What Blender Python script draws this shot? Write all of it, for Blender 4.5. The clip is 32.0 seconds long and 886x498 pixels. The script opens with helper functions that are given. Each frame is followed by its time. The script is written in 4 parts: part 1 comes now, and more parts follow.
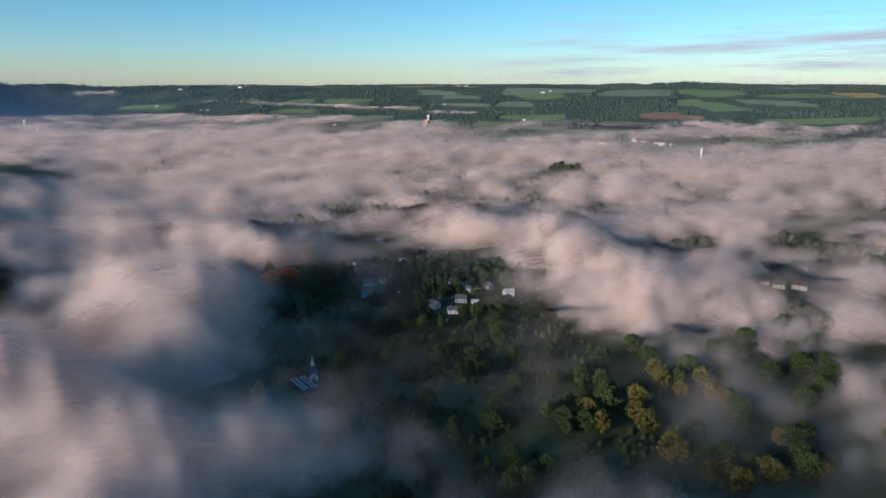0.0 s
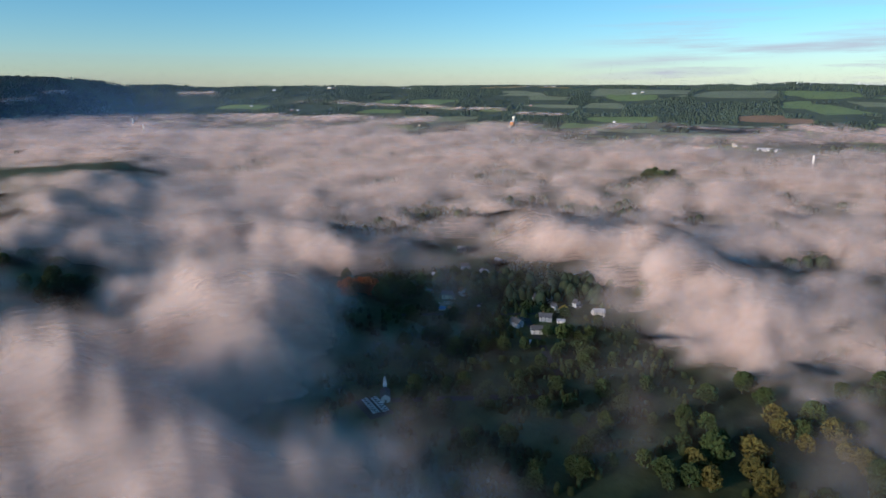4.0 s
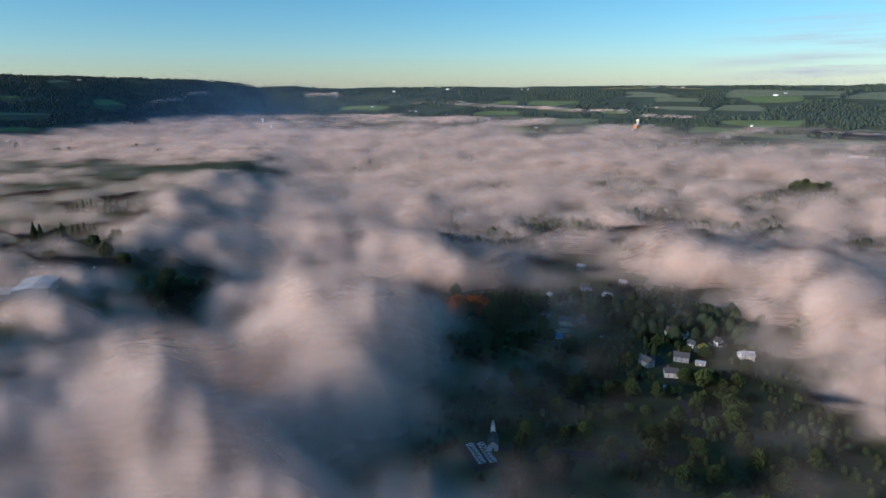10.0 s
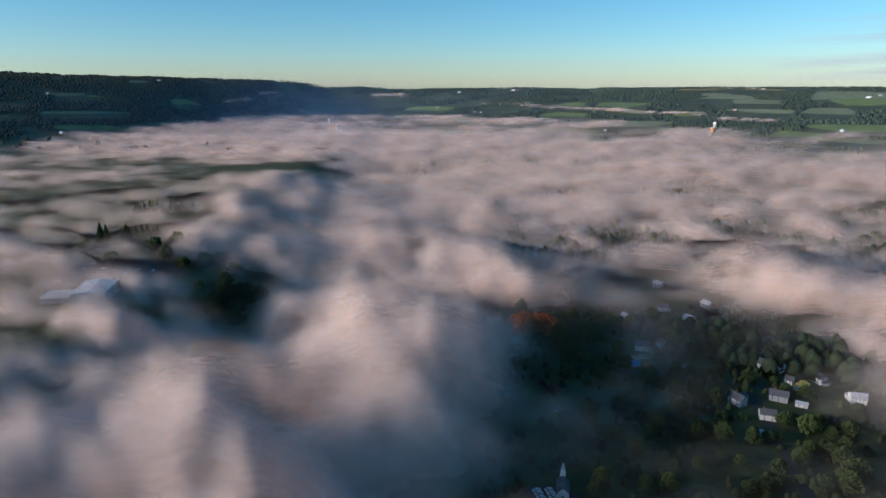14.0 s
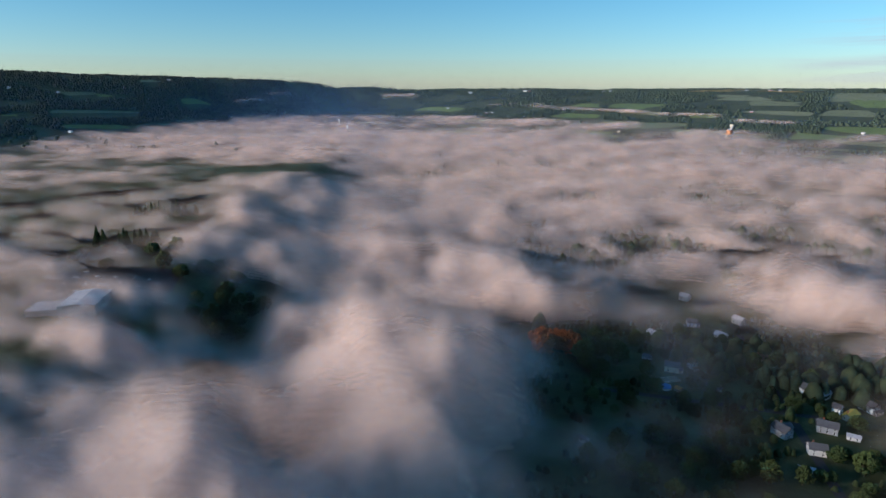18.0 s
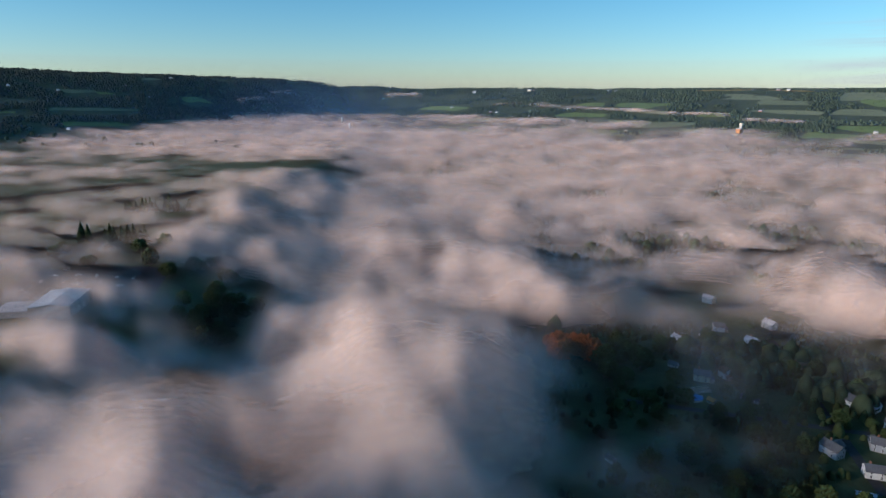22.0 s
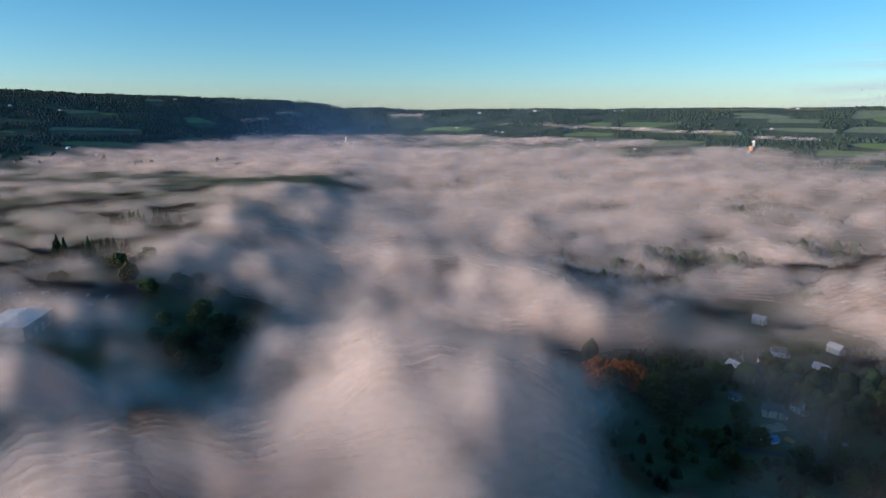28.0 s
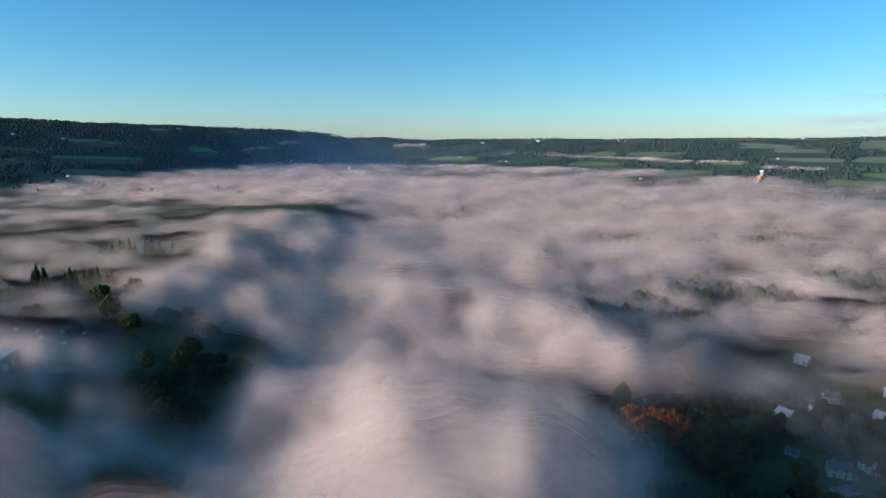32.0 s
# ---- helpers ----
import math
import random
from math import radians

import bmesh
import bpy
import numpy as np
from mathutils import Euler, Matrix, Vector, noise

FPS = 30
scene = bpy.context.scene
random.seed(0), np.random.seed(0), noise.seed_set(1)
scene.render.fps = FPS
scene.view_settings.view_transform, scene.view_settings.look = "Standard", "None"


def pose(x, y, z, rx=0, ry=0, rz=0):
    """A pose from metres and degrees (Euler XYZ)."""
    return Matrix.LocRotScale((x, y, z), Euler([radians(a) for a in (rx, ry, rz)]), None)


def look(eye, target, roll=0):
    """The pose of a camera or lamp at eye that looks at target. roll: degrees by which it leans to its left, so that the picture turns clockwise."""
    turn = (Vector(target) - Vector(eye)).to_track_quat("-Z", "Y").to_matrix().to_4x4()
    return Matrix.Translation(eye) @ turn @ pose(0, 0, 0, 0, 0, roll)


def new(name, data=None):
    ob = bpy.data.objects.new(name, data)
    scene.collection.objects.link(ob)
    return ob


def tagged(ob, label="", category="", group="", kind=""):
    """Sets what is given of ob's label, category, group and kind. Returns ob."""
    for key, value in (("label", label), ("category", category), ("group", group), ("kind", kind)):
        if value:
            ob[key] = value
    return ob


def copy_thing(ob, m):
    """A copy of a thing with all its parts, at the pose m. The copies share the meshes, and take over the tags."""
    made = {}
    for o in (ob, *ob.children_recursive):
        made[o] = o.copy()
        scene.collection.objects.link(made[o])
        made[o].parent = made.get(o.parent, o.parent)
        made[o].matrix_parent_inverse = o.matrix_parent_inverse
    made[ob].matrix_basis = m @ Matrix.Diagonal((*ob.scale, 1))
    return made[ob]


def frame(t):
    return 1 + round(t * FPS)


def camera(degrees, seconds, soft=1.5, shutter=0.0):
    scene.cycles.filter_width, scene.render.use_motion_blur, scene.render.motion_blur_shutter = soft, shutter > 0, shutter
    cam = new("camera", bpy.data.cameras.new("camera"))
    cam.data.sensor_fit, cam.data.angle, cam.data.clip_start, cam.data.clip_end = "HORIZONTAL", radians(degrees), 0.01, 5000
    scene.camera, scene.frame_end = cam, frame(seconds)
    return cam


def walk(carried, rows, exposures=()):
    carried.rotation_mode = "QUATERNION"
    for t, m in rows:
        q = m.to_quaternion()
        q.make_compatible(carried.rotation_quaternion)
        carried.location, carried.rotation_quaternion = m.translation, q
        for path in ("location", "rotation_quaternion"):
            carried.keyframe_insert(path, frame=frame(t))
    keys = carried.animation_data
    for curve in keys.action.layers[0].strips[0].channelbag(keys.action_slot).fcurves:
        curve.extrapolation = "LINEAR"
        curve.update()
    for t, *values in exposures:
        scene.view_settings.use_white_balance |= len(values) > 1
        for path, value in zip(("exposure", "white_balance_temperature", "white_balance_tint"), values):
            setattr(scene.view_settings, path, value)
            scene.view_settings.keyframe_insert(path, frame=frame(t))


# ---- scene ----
cam = camera(71.9, 32.0, soft=1.5)
PATH = [
    (0, (-13.617, -166.319, 197.331), (-12.751, -164.594, 196.805), -0.1),
    (1, (-10.152, -157.776, 197.572), (-9.346, -156.022, 197.047), -0.2),
    (2, (-6.706, -149.229, 197.543), (-5.961, -147.448, 197.018), -0.2),
    (3, (-4.021, -140.46, 197.681), (-3.336, -138.655, 197.156), -0.2),
    (3.5, (-2.758, -135.797, 197.711), (-2.102, -133.982, 197.187), -0.1),
    (5.5, (1.099, -120.181, 198.636), (1.632, -118.325, 198.113), -0.3),
    (6, (1.493, -115.553, 198.683), (1.994, -113.689, 198.16), -0.2),
    (7, (3.917, -106.793, 198.501), (4.35, -104.912, 197.979), -0.3),
    (8, (5.104, -98.42, 199.101), (5.477, -96.525, 198.579), -0.3),
    (9, (6.276, -90.012, 199.249), (6.603, -88.109, 198.729), -0.3),
    (10, (7.083, -81.608, 199.435), (7.361, -79.696, 198.915), -0.3),
    (11, (7.562, -72.225, 199.491), (7.785, -70.306, 198.972), -0.3),
    (12, (7.736, -63.387, 199.98), (7.904, -61.463, 199.46), -0.3),
    (13, (7.957, -54.471, 199.97), (8.077, -52.543, 199.452), -0.3),
    (14, (7.504, -45.982, 200.087), (7.585, -44.052, 199.57), -0.2),
    (14.5, (7.146, -41.562, 200.185), (7.217, -39.631, 199.668), -0.2),
    (16.5, (5.464, -23.911, 200.189), (5.521, -21.98, 199.672), -0.1),
    (17, (5.841, -20.076, 199.972), (5.893, -18.145, 199.456), -0.1),
    (18, (5.074, -11.516, 198.757), (5.125, -9.584, 198.242), -0.0),
    (19, (4.636, -2.48, 197.1), (4.685, -0.548, 196.585), 0.0),
    (20, (4.115, 6.342, 193.669), (4.16, 8.274, 193.156), 0.0),
    (21, (3.267, 15.553, 189.899), (3.311, 17.486, 189.386), 0.1),
    (22, (2.456, 24.424, 186.28), (2.498, 26.357, 185.768), 0.1),
    (23, (1.186, 34.079, 183.482), (1.226, 36.012, 182.968), 0.1),
    (24, (-0.189, 43.214, 180.139), (-0.15, 45.147, 179.625), 0.1),
    (24.5, (-0.837, 47.491, 178.691), (-0.799, 49.423, 178.176), 0.1),
    (26.5, (-3.54, 66.674, 170.517), (-3.507, 68.616, 170.041), 0.0),
    (27, (-4.595, 71.071, 168.823), (-4.563, 73.016, 168.36), -0.0),
    (28, (-6.246, 80.31, 165.292), (-6.216, 82.26, 164.852), -0.1),
    (29, (-7.825, 89.827, 162.253), (-7.796, 91.783, 161.835), -0.1),
    (30, (-9.691, 99.457, 160.459), (-9.663, 101.418, 160.066), -0.1),
    (31, (-11.739, 109.248, 159.146), (-11.712, 111.213, 158.777), -0.0),
    (32, (-13.002, 119.017, 158.411), (-12.978, 120.987, 158.066), -0.0),
]
walk(cam, [(t, look(eye, aim, roll)) for t, eye, aim, roll in PATH],
     [(0, 0.18, 6450, 12), (25, 0.18, 6450, 12), (32, 0.27, 6200, 8)])

# ---- world, sun, exposure ----
SUN_FROM = Vector((-0.96, -0.28, 0.0))
SUN_UP = radians(12.0)

world = bpy.data.worlds.new("world")
scene.world = world
world.use_nodes = True
wn, wl = world.node_tree.nodes, world.node_tree.links
wn.clear()
sky = wn.new("ShaderNodeTexSky")
sky.sky_type = "NISHITA"
sky.sun_disc = False
sky.sun_elevation = SUN_UP
sky.sun_rotation = math.atan2(SUN_FROM.x, SUN_FROM.y)
sky.altitude = 200
sky.air_density = 0.9
sky.dust_density = 0.25
sky.ozone_density = 4.2
# thin streaks of cloud low over the horizon
coord = wn.new("ShaderNodeTexCoord")
stretch = wn.new("ShaderNodeMapping")
stretch.inputs["Scale"].default_value = (2.2, 2.2, 34.0)
cloud_noise = wn.new("ShaderNodeTexNoise")
cloud_noise.inputs["Scale"].default_value = 1.7
cloud_noise.inputs["Detail"].default_value = 7
cloud_noise.inputs["Roughness"].default_value = 0.62
cloud_ramp = wn.new("ShaderNodeMapRange")
cloud_ramp.inputs["From Min"].default_value = 0.47
cloud_ramp.inputs["From Max"].default_value = 0.68
split = wn.new("ShaderNodeSeparateXYZ")
low = wn.new("ShaderNodeMapRange")
low.inputs["From Min"].default_value = 0.13
low.inputs["From Max"].default_value = 0.03
east = wn.new("ShaderNodeMapRange")
east.inputs["From Min"].default_value = 0.48
east.inputs["From Max"].default_value = 0.62
cover = wn.new("ShaderNodeMath")
cover.operation = "MULTIPLY"
cover2 = wn.new("ShaderNodeMath")
cover2.operation = "MULTIPLY"
cover3 = wn.new("ShaderNodeMath")
cover3.operation = "MULTIPLY"
cover3.inputs[1].default_value = 0.9
cloud_mix = wn.new("ShaderNodeMix")
cloud_mix.data_type = "RGBA"
cloud_mix.inputs["B"].default_value = (2.9, 3.1, 3.8, 1)
lean = wn.new("ShaderNodeMath")
lean.operation = "MULTIPLY_ADD"
lean.inputs[1].default_value = -0.092
lean.inputs[2].default_value = 0.0226
level = wn.new("ShaderNodeMath")
level.operation = "ADD"
gap_to = wn.new("ShaderNodeMath")
gap_to.operation = "ABSOLUTE"
streak = wn.new("ShaderNodeMapRange")
streak.interpolation_type = "SMOOTHSTEP"
streak.inputs["From Min"].default_value = 0.013
streak.inputs["From Max"].default_value = 0.001
soft_noise = wn.new("ShaderNodeMapRange")
soft_noise.inputs["From Min"].default_value = 0.30
soft_noise.inputs["From Max"].default_value = 0.58
streak_on = wn.new("ShaderNodeMath")
streak_on.operation = "MULTIPLY"
streak_east = wn.new("ShaderNodeMath")
streak_east.operation = "MULTIPLY"
both_clouds = wn.new("ShaderNodeMath")
both_clouds.operation = "MAXIMUM"
wl.new(split.outputs["X"], lean.inputs[0])
wl.new(split.outputs["Z"], level.inputs[0])
wl.new(lean.outputs["Value"], level.inputs[1])
wl.new(level.outputs["Value"], gap_to.inputs[0])
wl.new(gap_to.outputs["Value"], streak.inputs["Value"])
wl.new(cloud_noise.outputs["Fac"], soft_noise.inputs["Value"])
wl.new(streak.outputs["Result"], streak_on.inputs[0])
wl.new(soft_noise.outputs["Result"], streak_on.inputs[1])
wl.new(streak_on.outputs["Value"], streak_east.inputs[0])
wl.new(east.outputs["Result"], streak_east.inputs[1])
back = wn.new("ShaderNodeBackground")
back.inputs["Strength"].default_value = 0.146
wout = wn.new("ShaderNodeOutputWorld")
wl.new(coord.outputs["Generated"], stretch.inputs["Vector"])
wl.new(stretch.outputs["Vector"], cloud_noise.inputs["Vector"])
wl.new(cloud_noise.outputs["Fac"], cloud_ramp.inputs["Value"])
wl.new(coord.outputs["Generated"], split.inputs["Vector"])
wl.new(split.outputs["Z"], low.inputs["Value"])
wl.new(split.outputs["X"], east.inputs["Value"])
wl.new(cloud_ramp.outputs["Result"], cover.inputs[0])
wl.new(low.outputs["Result"], cover.inputs[1])
wl.new(cover.outputs["Value"], cover2.inputs[0])
wl.new(east.outputs["Result"], cover2.inputs[1])
wl.new(cover2.outputs["Value"], both_clouds.inputs[0])
wl.new(streak_east.outputs["Value"], both_clouds.inputs[1])
wl.new(both_clouds.outputs["Value"], cover3.inputs[0])
wl.new(cover3.outputs["Value"], cloud_mix.inputs["Factor"])
tone = wn.new("ShaderNodeHueSaturation")
tone.inputs["Hue"].default_value = 0.487
tone.inputs["Saturation"].default_value = 1.13
wl.new(sky.outputs["Color"], tone.inputs["Color"])
wl.new(tone.outputs["Color"], cloud_mix.inputs["A"])
wl.new(cloud_mix.outputs["Result"], back.inputs["Color"])
wl.new(back.outputs["Background"], wout.inputs["Surface"])

sun = new("sun", bpy.data.lights.new("sun", "SUN"))
sun.data.energy = 4.4
sun.data.angle = radians(14.0)
sun.data.color = (1.0, 0.88, 0.79)
sun.matrix_basis = look(SUN_FROM * 1000 * math.cos(SUN_UP) + Vector((0, 0, 1000 * math.sin(SUN_UP))), (0, 0, 0))
scene.cycles.transparent_max_bounces = 40
scene.cycles.max_bounces = 8
scene.cycles.diffuse_bounces = 6
scene.cycles.glossy_bounces = 1
scene.cycles.transmission_bounces = 2


# ---- materials ----
def material(name, rough=0.9):
    m = bpy.data.materials.new(name)
    m.use_nodes = True
    n, l = m.node_tree.nodes, m.node_tree.links
    b = n["Principled BSDF"]
    b.inputs["Roughness"].default_value = rough
    return m, n, l, b


def varied(name, dark, light, fine=0.5, coarse=0.02, rough=0.9, spread=0.25, bump=0.0, per="object", metal=0.0):
    """A surface whose colour wanders between two tones at two scales, with a little difference from piece to piece."""
    m, n, l, b = material(name, rough)
    b.inputs["Metallic"].default_value = metal
    b.inputs["Specular IOR Level"].default_value = 0.25
    geo = n.new("ShaderNodeNewGeometry")
    a = n.new("ShaderNodeTexNoise")
    a.inputs["Scale"].default_value = fine
    a.inputs["Detail"].default_value = 5
    c = n.new("ShaderNodeTexNoise")
    c.inputs["Scale"].default_value = coarse
    c.inputs["Detail"].default_value = 3
    l.new(geo.outputs["Position"], a.inputs["Vector"])
    l.new(geo.outputs["Position"], c.inputs["Vector"])
    add = n.new("ShaderNodeMath")
    add.operation = "ADD"
    l.new(a.outputs["Fac"], add.inputs[0])
    l.new(c.outputs["Fac"], add.inputs[1])
    if per == "object":
        info = n.new("ShaderNodeObjectInfo").outputs["Random"]
    else:
        info = geo.outputs["Random Per Island"]
    scale = n.new("ShaderNodeMath")
    scale.operation = "MULTIPLY_ADD"
    scale.inputs[1].default_value = spread
    l.new(info, scale.inputs[0])
    l.new(add.outputs["Value"], scale.inputs[2])
    rng = n.new("ShaderNodeMapRange")
    rng.inputs["From Min"].default_value = 0.72
    rng.inputs["From Max"].default_value = 1.28 + spread
    l.new(scale.outputs["Value"], rng.inputs["Value"])
    mix = n.new("ShaderNodeMix")
    mix.data_type = "RGBA"
    mix.inputs["A"].default_value = (*dark, 1)
    mix.inputs["B"].default_value = (*light, 1)
    l.new(rng.outputs["Result"], mix.inputs["Factor"])
    l.new(mix.outputs["Result"], b.inputs["Base Color"])
    if bump:
        bp = n.new("ShaderNodeBump")
        bp.inputs["Strength"].default_value = bump
        bp.inputs["Distance"].default_value = 0.5 / fine
        l.new(a.outputs["Fac"], bp.inputs["Height"])
        l.new(bp.outputs["Normal"], b.inputs["Normal"])
    return m


GROUND = varied("ground_grass", (0.030, 0.040, 0.016), (0.085, 0.10, 0.042), fine=0.08, coarse=0.006, bump=0.3)
# greens greyed and blued: the haze over far woods is put into the colour
FOREST = varied("forest_leaves", (0.020, 0.034, 0.019), (0.072, 0.096, 0.048), fine=0.25, coarse=0.004, spread=0.35, per="island")
# darker copy of the forest leaves: the ridge's shade is put into the colour
FOREST_SHADED = varied("shaded_ridge_leaves", (0.011, 0.019, 0.013), (0.045, 0.058, 0.033), fine=0.25, coarse=0.004, spread=0.35, per="island")
LEAVES = varied("tree_leaves", (0.018, 0.034, 0.010), (0.055, 0.080, 0.022), fine=0.6, coarse=0.05, spread=0.4, per="object")
LEAVES_GOLD = varied("turning_leaves", (0.055, 0.050, 0.013), (0.13, 0.11, 0.024), fine=0.6, coarse=0.05)
LEAVES_RED = varied("red_leaves", (0.22, 0.06, 0.02), (0.42, 0.13, 0.04), fine=0.6, coarse=0.05)
BARK = varied("bark", (0.05, 0.04, 0.03), (0.13, 0.11, 0.09), fine=3)
FIELD_GREEN = varied("field_green", (0.11, 0.16, 0.045), (0.19, 0.24, 0.07), fine=0.05, coarse=0.01, bump=0.1)
FIELD_OLIVE = varied("field_olive", (0.15, 0.17, 0.08), (0.24, 0.25, 0.13), fine=0.05, coarse=0.01)
FIELD_GOLD = varied("field_gold", (0.26, 0.17, 0.04), (0.42, 0.28, 0.07), fine=0.05, coarse=0.01)
FIELD_BROWN = varied("field_ploughed", (0.20, 0.11, 0.055), (0.33, 0.19, 0.095), fine=0.05, coarse=0.01)
PAINT_WHITE = varied("white_paint", (0.62, 0.61, 0.58), (0.80, 0.79, 0.76), fine=1.5, coarse=0.2, rough=0.6)
PAINT_CREAM = varied("cream_siding", (0.55, 0.48, 0.36), (0.72, 0.65, 0.50), fine=1.5, coarse=0.2, rough=0.6)
PAINT_GREY = varied("grey_siding", (0.30, 0.31, 0.33), (0.45, 0.46, 0.48), fine=1.5, coarse=0.2, rough=0.6)
PAINT_BLUE = varied("blue_siding", (0.18, 0.24, 0.32), (0.30, 0.37, 0.45), fine=1.5, coarse=0.2, rough=0.6)
ROOF_GREY = varied("shingle_grey", (0.07, 0.07, 0.08), (0.16, 0.16, 0.17), fine=2, coarse=0.2)
ROOF_LIGHT = varied("metal_roof", (0.38, 0.39, 0.42), (0.55, 0.56, 0.60), fine=0.4, coarse=0.05, rough=0.45)
ROOF_BROWN = varied("shingle_brown", (0.12, 0.075, 0.05), (0.22, 0.14, 0.09), fine=2, coarse=0.2)
ROOF_YELLOW = varied("yellow_tarp_roof", (0.60, 0.40, 0.06), (0.78, 0.55, 0.10), fine=1, coarse=0.2)
ROOF_ORANGE = varied("rust_roof", (0.42, 0.17, 0.06), (0.60, 0.27, 0.10), fine=1, coarse=0.2)
BRICK = varied("brick_wall", (0.20, 0.08, 0.05), (0.34, 0.15, 0.10), fine=1, coarse=0.2)
CONCRETE = varied("concrete", (0.30, 0.28, 0.25), (0.48, 0.46, 0.42), fine=0.6, coarse=0.08)
ASPHALT = varied("asphalt", (0.035, 0.035, 0.037), (0.065, 0.065, 0.068), fine=0.5, coarse=0.05)
WOOD = varied("weathered_wood", (0.16, 0.13, 0.10), (0.30, 0.25, 0.20), fine=2, coarse=0.3)
POOL_COVER = varied("blue_pool_cover", (0.02, 0.12, 0.38), (0.05, 0.22, 0.55), fine=1, coarse=0.3, rough=0.35)
CAR_PAINT = varied("car_paint", (0.45, 0.45, 0.46), (0.80, 0.80, 0.80), fine=0.3, coarse=0.1, rough=0.3, spread=0.6)
RUBBER = varied("tyre_rubber", (0.02, 0.02, 0.02), (0.04, 0.04, 0.04), fine=4)
STEEL = varied("painted_steel", (0.62, 0.62, 0.62), (0.80, 0.80, 0.80), fine=0.6, coarse=0.1, rough=0.4)
glass_m, gn, gl, gb = material("window_glass", 0.08)
gb.inputs["Base Color"].default_value = (0.03, 0.035, 0.04, 1)
GLASS = glass_m


FOG_FACING = (-0.32, -0.10, 0.6)


def fog_material(name, thickness, tint, streaks=1.0):
    """Drifting mist: thin shells that let part of the light through, denser where the shell's own density is higher."""
    m = bpy.data.materials.new(name)
    m.use_nodes = True
    n, l = m.node_tree.nodes, m.node_tree.links
    n.clear()
    out = n.new("ShaderNodeOutputMaterial")
    geo = n.new("ShaderNodeNewGeometry")
    den = n.new("ShaderNodeAttribute")
    den.attribute_name = "mist_share"
    # drifting streaks, drawn out along the wind, with finer curls inside them
    drawn = n.new("ShaderNodeMapping")
    drawn.inputs["Rotation"].default_value = (0, 0, radians(-25))
    drawn.inputs["Scale"].default_value = (0.55, 1.0, 0.7)
    l.new(geo.outputs["Position"], drawn.inputs["Vector"])
    big = n.new("ShaderNodeTexNoise")
    big.inputs["Scale"].default_value = 0.024
    big.inputs["Detail"].default_value = 3.0
    big.inputs["Roughness"].default_value = 0.62
    big.inputs["Distortion"].default_value = 0.15
    l.new(drawn.outputs["Vector"], big.inputs["Vector"])
    wisp = n.new("ShaderNodeMapRange")
    wisp.inputs["From Min"].default_value = 0.38
    wisp.inputs["From Max"].default_value = 0.66
    wisp.inputs["To Min"].default_value = 1 - 0.96 * streaks
    wisp.inputs["To Max"].default_value = 1 + 0.7 * streaks
    l.new(big.outputs["Fac"], wisp.inputs["Value"])
    tau = n.new("ShaderNodeMath")
    tau.operation = "MULTIPLY"
    l.new(den.outputs["Fac"], tau.inputs[0])
    l.new(wisp.outputs["Result"], tau.inputs[1])
    neg = n.new("ShaderNodeMath")
    neg.operation = "MULTIPLY"
    neg.inputs[1].default_value = -thickness
    l.new(tau.outputs["Value"], neg.inputs[0])
    ex = n.new("ShaderNodeMath")
    ex.operation = "EXPONENT"
    l.new(neg.outputs["Value"], ex.inputs[0])
    alpha = n.new("ShaderNodeMath")
    alpha.operation = "SUBTRACT"
    alpha.inputs[0].default_value = 1.0
    l.new(ex.outputs["Value"], alpha.inputs[1])
    dif = n.new("ShaderNodeBsdfDiffuse")
    dif.inputs["Color"].default_value = (*tint, 1)
    tra = n.new("ShaderNodeBsdfTranslucent")
    tra.inputs["Color"].default_value = (*tint, 1)
    # droplets scatter to all sides, so the light hardly depends on how a shell is tilted
    tilt = n.new("ShaderNodeVectorMath")
    tilt.operation = "MULTIPLY_ADD"
    tilt.inputs[1].default_value = (0.5, 0.5, 0.5)
    tilt.inputs[2].default_value = FOG_FACING
    l.new(geo.outputs["Normal"], tilt.inputs[0])
    unit = n.new("ShaderNodeVectorMath")
    unit.operation = "NORMALIZE"
    l.new(tilt.outputs["Vector"], unit.inputs[0])
    l.new(unit.outputs["Vector"], dif.inputs["Normal"])
    l.new(unit.outputs["Vector"], tra.inputs["Normal"])
    both = n.new("ShaderNodeMixShader")
    both.inputs["Fac"].default_value = 0.42
    l.new(dif.outputs["BSDF"], both.inputs[1])
    l.new(tra.outputs["BSDF"], both.inputs[2])
    clear = n.new("ShaderNodeBsdfTransparent")
    mix = n.new("ShaderNodeMixShader")
    l.new(alpha.outputs["Value"], mix.inputs["Fac"])
    l.new(clear.outputs["BSDF"], mix.inputs[1])
    l.new(both.outputs["Shader"], mix.inputs[2])
    l.new(mix.outputs["Shader"], out.inputs["Surface"])
    return m


FOG = fog_material("valley_mist", 1.0, (0.99, 0.82, 0.74))
# the blue of distant air is put into this tint
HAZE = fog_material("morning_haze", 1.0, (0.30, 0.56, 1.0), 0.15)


# ---- tools for building ----
def part(name, bm, mat, parent=None, label=""):
    """Links a bmesh as one mesh object, under a thing or a part."""
    me = bpy.data.meshes.new(name)
    bm.to_mesh(me)
    bm.free()
    me.materials.append(mat)
    ob = new(name, me)
    if parent is not None:
        ob.parent = parent
    if label:
        ob["label"] = label
    return ob


